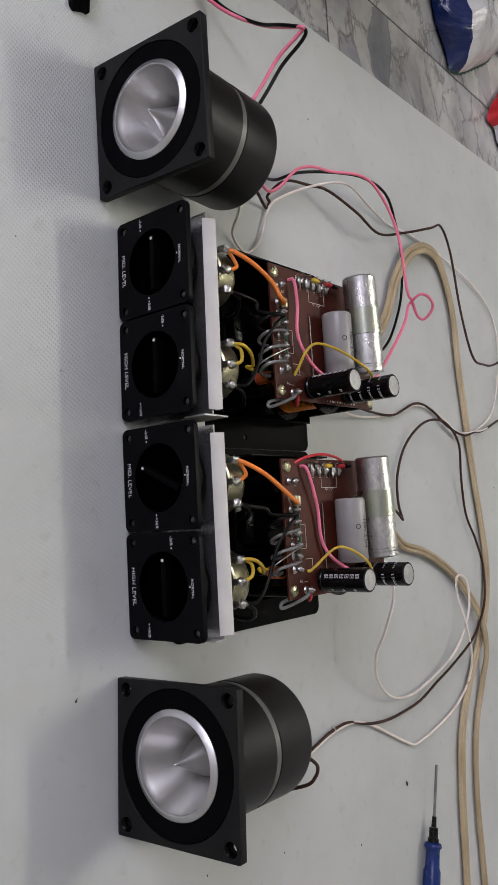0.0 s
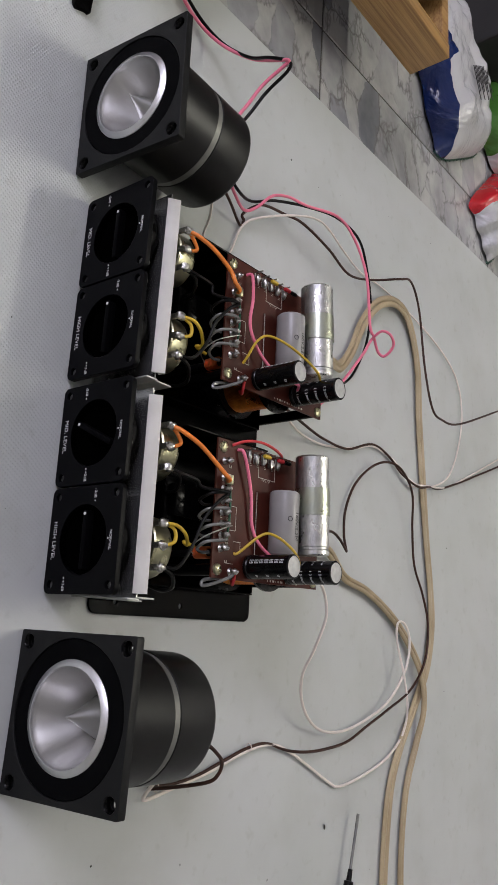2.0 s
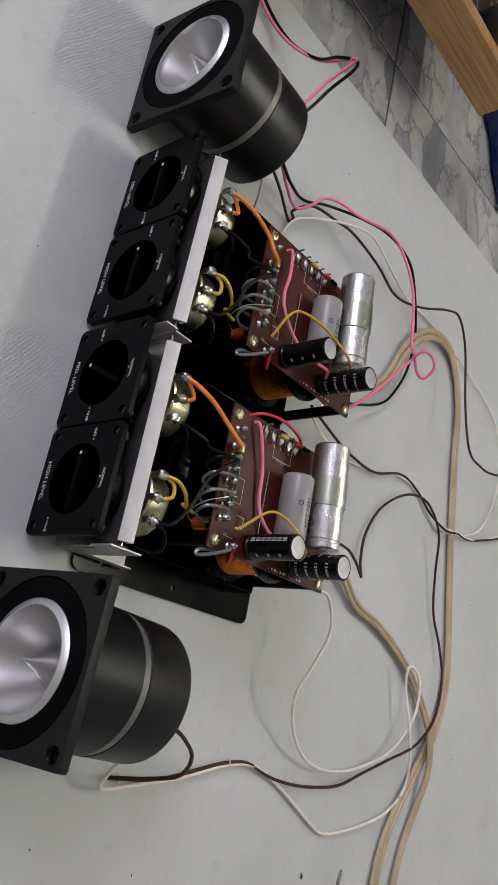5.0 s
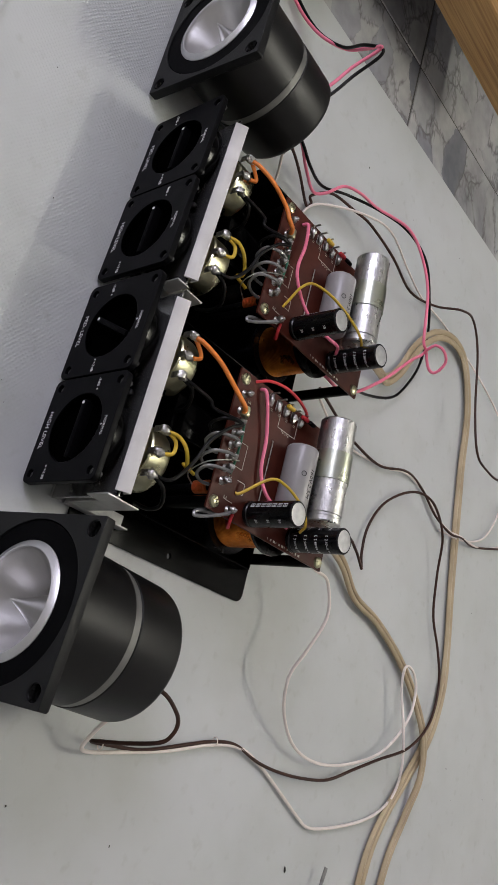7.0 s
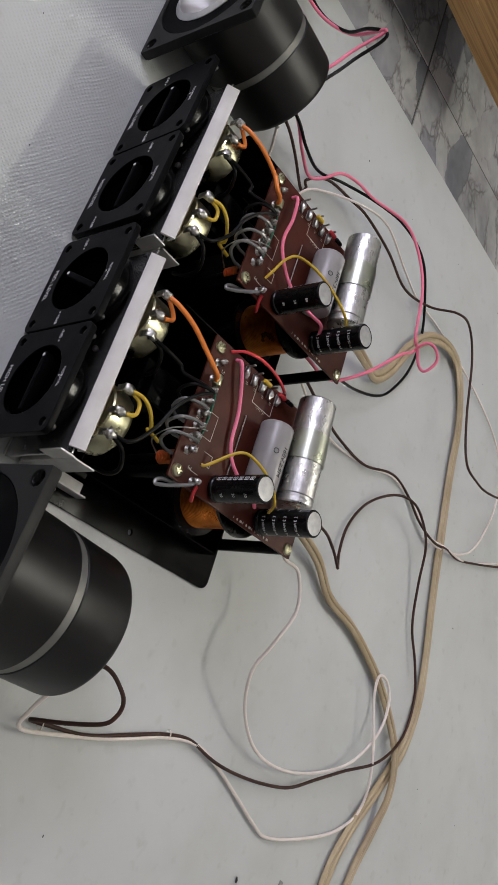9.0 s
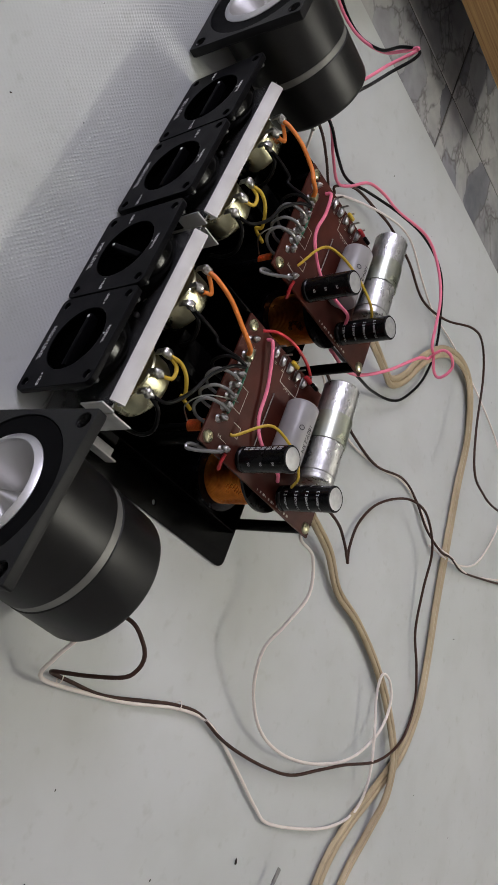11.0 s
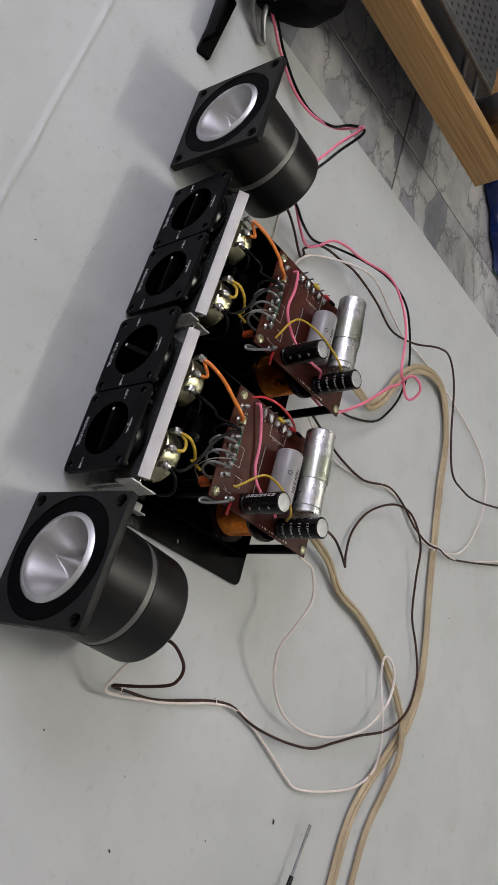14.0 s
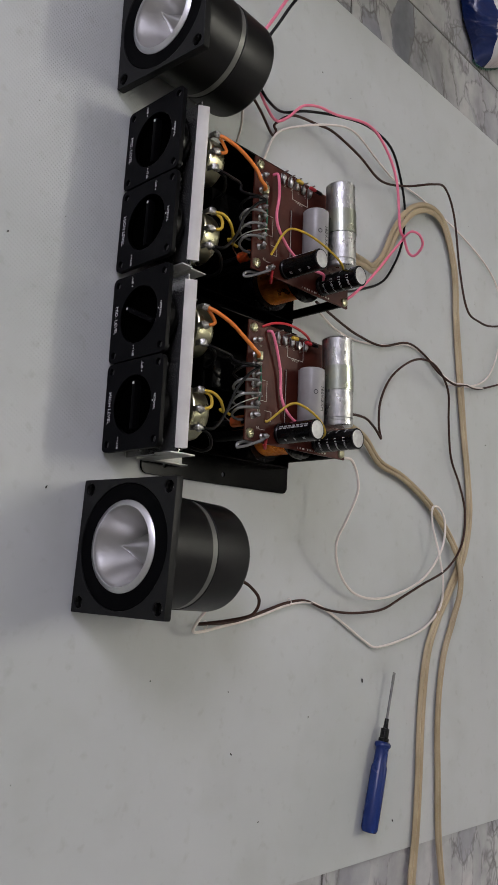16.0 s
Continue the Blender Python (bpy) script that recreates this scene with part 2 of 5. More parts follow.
M = {
    "sheet": sheet_material(),
    "marble": marble_material(),
    "wood": wood_material(),
    "grout": mat("grout", (0.09, 0.085, 0.08), rough=0.9, scale=30, bump=0.001),
    "wall": mat("wall_paint", (0.72, 0.71, 0.68), (0.66, 0.65, 0.63), rough=0.8, scale=3, bump=0.0006, bscale=90),
    "flange": mat("black_cast_metal", (0.0095, 0.0098, 0.0098), (0.008, 0.0083, 0.0085), spec=0.16, rough=0.38, scale=30, bump=0.00012, bscale=2200, rough2=0.48),
    "disc": mat("black_matt_disc", (0.0016, 0.0016, 0.002), spec=0.04, rough=0.5, scale=40, bump=0.00004, bscale=2500),
    "body": mat("black_housing", (0.0045, 0.0045, 0.0042), (0.0036, 0.0036, 0.0034), spec=0.3, rough=0.34, scale=25, bump=0.00005, bscale=3000, rough2=0.44),
    "turned": turned_material(),
    "rim": mat("machined_rim", (0.66, 0.66, 0.67), (0.6, 0.6, 0.61), rough=0.34, metal=1, scale=60, rough2=0.46),
    "band": mat("grey_band", (0.2, 0.2, 0.185), (0.16, 0.16, 0.15), rough=0.45, metal=0.6, scale=60),
    "plate": mat("black_plastic_plate", (0.0024, 0.0024, 0.0031), (0.0018, 0.0018, 0.0024), spec=0.065, rough=0.36, scale=60, bump=0.00004, bscale=2600),
    "gloss": mat("glossy_black_plastic", (0.0014, 0.0014, 0.0014), spec=0.14, rough=0.1, scale=40, rough2=0.2),
    "well": mat("black_recess", (0.0006, 0.0006, 0.0006), spec=0.0, rough=0.35, scale=40),
    "print": mat("white_print", (0.75, 0.75, 0.75), rough=0.6, scale=200),
    "darkprint": mat("black_print", (0.02, 0.02, 0.02), rough=0.6, scale=200),
    "silk": mat("board_legend", (0.55, 0.52, 0.45), rough=0.6, scale=300),
    "bar": mat("white_painted_bar", (0.63, 0.618, 0.585), (0.56, 0.547, 0.515), rough=0.5, scale=45, bump=0.0001, bscale=900),
    "alu": mat("aluminium_sheet", (0.56, 0.56, 0.55), (0.44, 0.44, 0.43), rough=0.36, metal=0.35, scale=80, bump=0.00006, bscale=900),
    "gold": mat("passivated_steel", (0.5, 0.48, 0.31), (0.4, 0.39, 0.27), rough=0.2, metal=1, scale=90, rough2=0.4),
    "solder": mat("solder", (0.56, 0.56, 0.54), (0.3, 0.29, 0.27), rough=0.27, metal=1, scale=600, bump=0.0004, bscale=900),
    "chassis": mat("black_painted_steel", (0.0012, 0.0012, 0.0012), (0.002, 0.0019, 0.0018), rough=0.14, scale=50, bump=0.00004, bscale=500, rough2=0.24, spec=0.05),
    "pcb": mat("brown_phenolic_board", (0.068, 0.0145, 0.008), (0.045, 0.0098, 0.006), spec=0.2, rough=0.4, scale=40, bump=0.00008, bscale=600),
    "copper": mat("enamelled_copper", (0.62, 0.22, 0.035), (0.3, 0.09, 0.016), rough=0.24, metal=1, scale=70, rough2=0.4),
    "redcopper": mat("red_enamelled_copper", (0.85, 0.27, 0.09), (0.6, 0.16, 0.05), rough=0.3, metal=0.8, scale=90),
    "can": mat("scuffed_aluminium_can", (0.66, 0.66, 0.65), (0.4, 0.4, 0.4), rough=0.2, metal=1.0, scale=95, bump=0.0004, bscale=420, rough2=0.5, stretch=(1, 2.2, 2.2)),
    "clamp": mat("passivated_clamp", (0.52, 0.54, 0.42), (0.44, 0.47, 0.42), rough=0.25, metal=1, scale=60),
    "greycap": mat("grey_sleeve", (0.3, 0.292, 0.288), (0.26, 0.252, 0.248), rough=0.3, scale=40),
    "sleeve": mat("black_sleeve", (0.003, 0.003, 0.0034), spec=0.28, rough=0.2, scale=60, rough2=0.32),
    "captop": mat("capacitor_top", (0.42, 0.42, 0.42), (0.34, 0.34, 0.34), rough=0.4, metal=0.5, scale=200),
    "pink": mat("pink_wire", (0.85, 0.2, 0.31), (0.78, 0.17, 0.27), rough=0.42, scale=80),
    "black": mat("black_wire", (0.0025, 0.0025, 0.0025), spec=0.16, rough=0.3, scale=80),
    "brown": mat("brown_wire", (0.05, 0.0205, 0.0125), (0.034, 0.0145, 0.0095), spec=0.25, rough=0.45, scale=80),
    "white": mat("white_wire", (0.82, 0.75, 0.69), (0.76, 0.69, 0.63), rough=0.45, scale=80),
    "cream": mat("cream_cable", (0.44, 0.35, 0.22), (0.34, 0.262, 0.155), rough=0.38, scale=22, bump=0.0003, bscale=200),
    "orange": mat("orange_wire", (0.8, 0.23, 0.035), (0.72, 0.2, 0.03), rough=0.42, scale=80),
    "yellow": mat("yellow_wire", (0.6, 0.41, 0.035), (0.52, 0.34, 0.025), rough=0.42, scale=80),
    "red": mat("red_wire", (0.6, 0.03, 0.04), rough=0.42, scale=80),
    "green": mat("green_sleeving", (0.02, 0.14, 0.08), rough=0.4, scale=80),
    "teal": mat("dark_teal_film", (0.012, 0.05, 0.045), (0.02, 0.08, 0.04), rough=0.3, scale=40),
    "clearwire": mat("translucent_grey_wire", (0.22, 0.22, 0.21), (0.16, 0.16, 0.155), rough=0.18, metal=0.3, scale=80),
    "blue": mat("blue_handle_plastic", (0.004, 0.026, 0.16), (0.0035, 0.021, 0.13), rough=0.22, scale=40, rough2=0.3),
    "steel": mat("plain_steel", (0.26, 0.26, 0.26), (0.2, 0.2, 0.2), rough=0.36, metal=1, scale=70),
    "darksteel": mat("bare_aluminium_sheet", (0.62, 0.62, 0.61), (0.5, 0.5, 0.49), rough=0.22, metal=0.92, scale=90, spec=0.3),
    "dirt": mat("dark_crumb", (0.03, 0.025, 0.02), rough=0.9, scale=90),
    "screw": mat("dark_screw", (0.14, 0.14, 0.14), (0.07, 0.07, 0.07), rough=0.3, metal=1, scale=300),
    "dark": mat("shade_block", (0.015, 0.014, 0.014), rough=0.5, scale=12, bump=0.0005),
}


# ---- mesh tools ----
def mesh_object(name, bm_or_me, material, parent=None, label="", smooth=None):
    if isinstance(bm_or_me, bmesh.types.BMesh):
        me = bpy.data.meshes.new(name)
        bm_or_me.normal_update()
        bm_or_me.to_mesh(me)
        bm_or_me.free()
    else:
        me = bm_or_me
    me.materials.clear()
    me.materials.append(material)
    if smooth:
        for p in me.polygons:
            p.use_smooth = True
        me.set_sharp_from_angle(angle=radians(smooth))
    ob = new(name, me)
    if parent:
        ob.parent = parent
    if label:
        ob["label"] = label
    return ob


def part(name, bm, material, parent, label="", smooth=35):
    return mesh_object(name, bm, material, parent, label, smooth)


def root(name, m, label, category, group=""):
    ob = new(name)
    ob.empty_display_size = 0.02
    ob.matrix_world = m
    return tagged(ob, label, category, group)


def box(bm, lo, hi, bevel=0.0, seg=2):
    """A box from corner to corner, its edges rounded."""
    lo, hi = Vector(lo), Vector(hi)
    d = bmesh.ops.create_cube(bm, size=1, matrix=Matrix.Translation((lo + hi) / 2) @ Matrix.Diagonal((*(hi - lo), 1)))
    if bevel:
        edges = {e for v in d["verts"] for e in v.link_edges}
        bmesh.ops.bevel(bm, geom=list(edges), offset=bevel, segments=seg, affect="EDGES", profile=0.5)
    return bm


def boxed(lo, hi, bevel=0.0, seg=2):
    return box(bmesh.new(), lo, hi, bevel, seg)


AX = {"z": Matrix(), "x": Matrix.Rotation(radians(90), 4, "Y"), "y": Matrix.Rotation(radians(-90), 4, "X")}


def lathe(profile, seg=48, at=(0, 0, 0), axis="z", bm=None, closed=False):
    """Turns a profile of (radius, height) round an axis."""
    bm = bm or bmesh.new()
    m = Matrix.Translation(at) @ AX[axis]
    rings = []
    for r, h in profile:
        if r < 1e-6:
            rings.append([bm.verts.new(m @ Vector((0, 0, h)))])
        else:
            rings.append([bm.verts.new(m @ Vector((r * math.cos(2 * math.pi * k / seg), r * math.sin(2 * math.pi * k / seg), h))) for k in range(seg)])
    pairs = list(zip(rings, rings[1:])) + ([(rings[-1], rings[0])] if closed else [])
    for a, b in pairs:
        for k in range(seg):
            k2 = (k + 1) % seg
            face = [a[k % len(a)], a[k2 % len(a)], b[k2 % len(b)], b[k % len(b)]]
            face = list(dict.fromkeys(face))
            if len(face) > 2:
                bm.faces.new(face)
    bmesh.ops.recalc_face_normals(bm, faces=bm.faces)
    return bm


def smooth_path(pts, steps=6):
    """A rounded line through points."""
    p = [Vector(q) for q in pts]
    p = [2 * p[0] - p[1]] + p + [2 * p[-1] - p[-2]]
    out = []
    for a, b, c, d in zip(p, p[1:], p[2:], p[3:]):
        for k in range(steps):
            t = k / steps
            out.append(0.5 * ((2 * b) + (c - a) * t + (2 * a - 5 * b + 4 * c - d) * t * t + (3 * b - a - 3 * c + d) * t ** 3))
    return out + [p[-2]]


def tube(pts, r, seg=8, steps=6, bm=None, flat=None):
    """A round wire along points; flat gives a second, sideways radius for twin cable."""
    bm = bm or bmesh.new()
    path = smooth_path(pts, steps) if steps > 1 else [Vector(q) for q in pts]
    rings, side = [], None
    for i, q in enumerate(path):
        way = (path[min(i + 1, len(path) - 1)] - path[max(i - 1, 0)]).normalized()
        if flat:
            side = way.cross(Vector((0, 0, 1))).normalized()
        elif side is None:
            side = way.orthogonal().normalized()
        else:
            side = (side - way * side.dot(way)).normalized()
        up = way.cross(side)
        rings.append([bm.verts.new(q + side * (flat or r) * math.cos(2 * math.pi * k / seg) + up * r * math.sin(2 * math.pi * k / seg)) for k in range(seg)])
    for a, b in zip(rings, rings[1:]):
        for k in range(seg):
            bm.faces.new((a[k], a[(k + 1) % seg], b[(k + 1) % seg], b[k]))
    bm.faces.new(rings[0][::-1])
    bm.faces.new(rings[-1])
    bmesh.ops.recalc_face_normals(bm, faces=bm.faces)
    return bm


def blob(bm, at, r, rng, squash=(1, 1, 1)):
    """A lump of solder."""
    d = bmesh.ops.create_icosphere(bm, subdivisions=1, radius=r)
    for v in d["verts"]:
        k = 1 + rng.uniform(-0.28, 0.28)
        v.co = Vector((v.co.x * squash[0] * k, v.co.y * squash[1] * k, v.co.z * squash[2] * k)) + Vector(at)
    return bm


def lump(bm, at, r, rng, squash=(1, 1, 1)):
    """An uneven bead of solder with ridges and dents."""
    d = bmesh.ops.create_icosphere(bm, subdivisions=2, radius=1)
    off = Vector((rng.uniform(0, 90), rng.uniform(0, 90), rng.uniform(0, 90)))
    for v in d["verts"]:
        k = r * (1 + 0.6 * noise.noise(v.co * 1.7 + off) + 0.3 * noise.noise(v.co * 4.5 + off))
        v.co = Vector((v.co.x * squash[0] * k, v.co.y * squash[1] * k, v.co.z * squash[2] * k)) + Vector(at)
    return bm


def outline(w, h, r, seg=6):
    """A rounded rectangle with its lower left corner at the origin."""
    pts = []
    for cx, cy, a in ((w - r, r, -90), (w - r, h - r, 0), (r, h - r, 90), (r, r, 180)):
        pts += [(cx + r * math.cos(radians(a + 90 * k / seg)), cy + r * math.sin(radians(a + 90 * k / seg))) for k in range(seg + 1)]
    return pts


def ring_line(cx, cy, r, seg=24):
    return [(cx + r * math.cos(2 * math.pi * k / seg), cy + r * math.sin(2 * math.pi * k / seg)) for k in range(seg)]


def plate_mesh(lines, depth, bevel=0.0):
    """A flat plate in x and y with holes, depth thick, its middle plane at z = 0."""
    cu = bpy.data.curves.new("outline", "CURVE")
    cu.dimensions, cu.fill_mode, cu.extrude, cu.bevel_depth, cu.bevel_resolution = "2D", "BOTH", depth / 2 - bevel, bevel, 2
    cu.offset = -bevel
    for line in lines:
        s = cu.splines.new("POLY")
        s.points.add(len(line) - 1)
        for q, (x, y) in zip(s.points, line):
            q.co = (x, y, 0, 1)
        s.use_cyclic_u = True
    ob = new("outline", cu)
    me = bpy.data.meshes.new_from_object(ob.evaluated_get(bpy.context.evaluated_depsgraph_get()))
    bpy.data.objects.remove(ob)
    bpy.data.curves.remove(cu)
    return me


def text_mesh(words, size, m, extrude=0.00006, round_r=0.0):
    """Lettering as a mesh; round_r wraps it round a cylinder of that radius whose axis is the text's y."""
    cu = bpy.data.curves.new("words", "FONT")
    cu.body, cu.size, cu.align_x, cu.align_y, cu.extrude = words, size, "CENTER", "CENTER", extrude
    cu.resolution_u = 3
    ob = new("words", cu)
    me = bpy.data.meshes.new_from_object(ob.evaluated_get(bpy.context.evaluated_depsgraph_get()))
    bpy.data.objects.remove(ob)
    bpy.data.curves.remove(cu)
    if round_r:
        for v in me.vertices:
            a, rr = v.co.x / round_r, round_r + v.co.z
            v.co = (rr * math.sin(a), v.co.y, rr * math.cos(a))
    me.transform(m)
    return me


UP = Matrix.Rotation(radians(90), 4, "X")  # lays x, y of a flat plate into x, z, facing -y


# ---- setting: floor, sheet, room ----
TURN = -3.7
floor_bm = boxed((-2.2, -2.0, -0.03), (2.2, 2.4, -0.0045))
floor = tagged(mesh_object("floor", floor_bm, M["grout"]), "grey and white marbled tile floor with dark grout joints", "floor", kind="structure")
# walls and ceiling stay out of view; added to close the room and bounce light
for name, lo, hi, lab in (
    ("wall_north", (-2.2, 2.4, -0.03), (2.2, 2.5, 2.6), "plain pale painted wall behind the work area"),
    ("wall_east", (2.2, -2.0, -0.03), (2.3, 2.4, 2.6), "plain pale painted side wall of the room"),
    ("wall_west", (-2.3, -2.0, -0.03), (-2.2, 2.4, 2.6), "plain pale painted side wall beyond the shelf"),
    ("wall_south", (-2.2, -2.1, -0.03), (2.2, -2.0, 2.6), "plain pale painted wall behind the camera"),
    ("ceiling", (-2.3, -2.1, 2.6), (2.3, 2.5, 2.7), "plain white ceiling of the room"),
):
    tagged(mesh_object(name, boxed(lo, hi), M["wall"]), lab, name.split("_")[0], kind="structure")


def sheet_left(y):
    return -0.452 + 0.058 * y


def sheet_right(y):
    return 0.494 + 0.092 * y


def make_sheet():
    ys = [-0.9 + 0.05 * k for k in range(15)] + [-0.16 + 0.0015 * k for k in range(64)] + [-0.06 + 0.02 * k for k in range(68)]
    nx, verts, faces = 90, [], []
    for y in ys:
        for i in range(nx + 1):
            x = sheet_left(y) + (sheet_right(y) - sheet_left(y)) * i / nx
            z = 0.0002 * noise.noise((x * 6, y * 6, 3))
            line = -0.107 - 0.085 * (x + 0.09) + 0.0025 * noise.noise((x * 25, 1, 0))
            z += 0.0027 * math.exp(-(((y - line) / 0.0022) ** 2)) * max(0, min(1, (0.12 - x) / 0.1)) * (0.7 + 0.6 * noise.noise((x * 90, 7, 2)))
            verts.append((x, y, z - 0.0003))
    n, top = nx + 1, len(ys)
    for j in range(top - 1):
        for i in range(nx):
            faces.append((j * n + i, j * n + i + 1, (j + 1) * n + i + 1, (j + 1) * n + i))
    base = len(verts)
    rim = [i for i in range(n)] + [j * n + nx for j in range(1, top)] + [(top - 1) * n + i for i in range(nx - 1, -1, -1)] + [j * n for j in range(top - 2, 0, -1)]
    for i in rim:
        x, y, z = verts[i]
        verts.append((x, y, -0.0032))
    for k in range(len(rim)):
        k2 = (k + 1) % len(rim)
        faces.append((rim[k2], rim[k], base + k, base + k2))
    faces.append(tuple(base + k for k in range(len(rim)))[::-1])
    me = bpy.data.meshes.new("work_sheet")
    me.from_pydata(verts, [], faces)
    return tagged(mesh_object("work_sheet", me, M["sheet"], smooth=40), "off-white vinyl sheet with a woven emboss, lying on the tiles", "sheet")


make_sheet()


# ---- tweeters ----
def make_tweeter(m):
    """Horn tweeter; its origin lies under the middle of the flange's front, y runs to the back."""
    r = root("horn_tweeter", m, "black horn tweeter with square flange and bare aluminium horn", "loudspeaker", "pair of tweeters")
    s = 0.1
    holes = [ring_line(cx, cy, 0.0026, 16) for cx in (-0.0425, 0.0425) for cy in (0.0075, 0.0925)]
    sq = [(x - s / 2, y) for x, y in outline(s, s, 0.0012, 3)]
    back = plate_mesh([[(x * 0.985, 0.05 + (y - 0.05) * 0.985) for x, y in sq], ring_line(0, s / 2, 0.036, 48)] + holes, 0.0008, 0.0)
    back.transform(Matrix.Translation((0, 0.0068, 0)) @ UP)
    big = [ring_line(cx, cy, 0.0048, 24) for cx in (-0.0425, 0.0425) for cy in (0.0075, 0.0925)]
    front = plate_mesh([sq, ring_line(0, s / 2, 0.0465, 72)] + big, 0.0064, 0.0004)
    front.transform(Matrix.Translation((0, 0.0032, 0)) @ UP)
    fl = mesh_object("flange", front, M["flange"], r, "square black cast flange with four screw holes")
    mesh_object("flange_back", back, M["flange"], fl)
    for cx in (-0.0425, 0.0425):
        for cy in (0.0075, 0.0925):
            part("screw_seat", lathe([(0.0048, 0.0012), (0.0044, 0.0016), (0.0030, 0.0044), (0.0026, 0.0046)], 24, (cx, 0, cy), "y"), M["gloss"], fl)
    c = (0, 0, s / 2)
    part("front_disc", lathe([(0.0463, 0.0042), (0.0463, 0.0012), (0.0458, 0.0008), (0.0335, 0.0008), (0.0335, 0.004)], 96, c, "y"), M["disc"], r, "matt black round front disc")
    part("horn_rim", lathe([(0.034, 0.003), (0.034, 0.0004), (0.0337, 0.0), (0.0301, -0.0017), (0.0297, -0.0016), (0.0294, -0.0008), (0.0292, 0.004)], 96, c, "y"), M["rim"], r, "bright machined aluminium rim")
    prof = [(0.0293, -0.0006), (0.0291, 0.0006)] + [(0.0291 - 0.0151 * (k / 14) ** 0.9, 0.0006 + 0.0295 * (k / 14)) for k in range(1, 15)]
    part("horn", lathe(prof, 96, c, "y"), M["turned"], r, "turned aluminium horn throat")
    plug = [(0.0, -0.0012)] + [(0.0138 * (k / 12) ** 1.1, -0.0012 + 0.0313 * (k / 12)) for k in range(1, 13)]
    part("phase_plug", lathe(plug, 96, c, "y"), M["turned"], r, "pointed aluminium phase plug")
    part("front_housing", lathe([(0.034, 0.0072), (0.0427, 0.0072), (0.0432, 0.0078), (0.0432, 0.0513), (0.0427, 0.0518), (0.0, 0.0518)], 96, c, "y"), M["body"], r, "satin black housing")
    part("band", lathe([(0.0, 0.052), (0.0426, 0.052), (0.0426, 0.057), (0.0, 0.057)], 96, c, "y"), M["band"], r, "dull grey metal band")
    part("rear_housing", lathe([(0.0, 0.0572), (0.0427, 0.0572), (0.0432, 0.0578), (0.0432, 0.0925), (0.0427, 0.0947), (0.0415, 0.0962), (0.039, 0.0968), (0.0, 0.0968)], 96, c, "y"), M["body"], r, "black rear cap with rounded edge")
    for dx in (-0.028, 0.028):
        t = part("terminal", lathe([(0.0, 0.0), (0.0032, 0.0), (0.0032, 0.006), (0.0022, 0.0064), (0.0022, 0.009), (0.0, 0.0094)], 16, (dx, 0.0969, 0.05), "y"), M["solder"], r, "small metal screw terminal")
        part("terminal_nut", lathe([(0.0022, 0.0015), (0.0044, 0.0015), (0.0044, 0.0042), (0.0022, 0.0042)], 6, (dx, 0.0969, 0.05), "y", closed=True), M["chassis"], t)
    return r


make_tweeter(pose(0.2, -0.005, 0.0014, -4.2, 0, -5.6))
make_tweeter(pose(-0.232, 0.0205, 0.0014, -4.0, 0, -2.6))


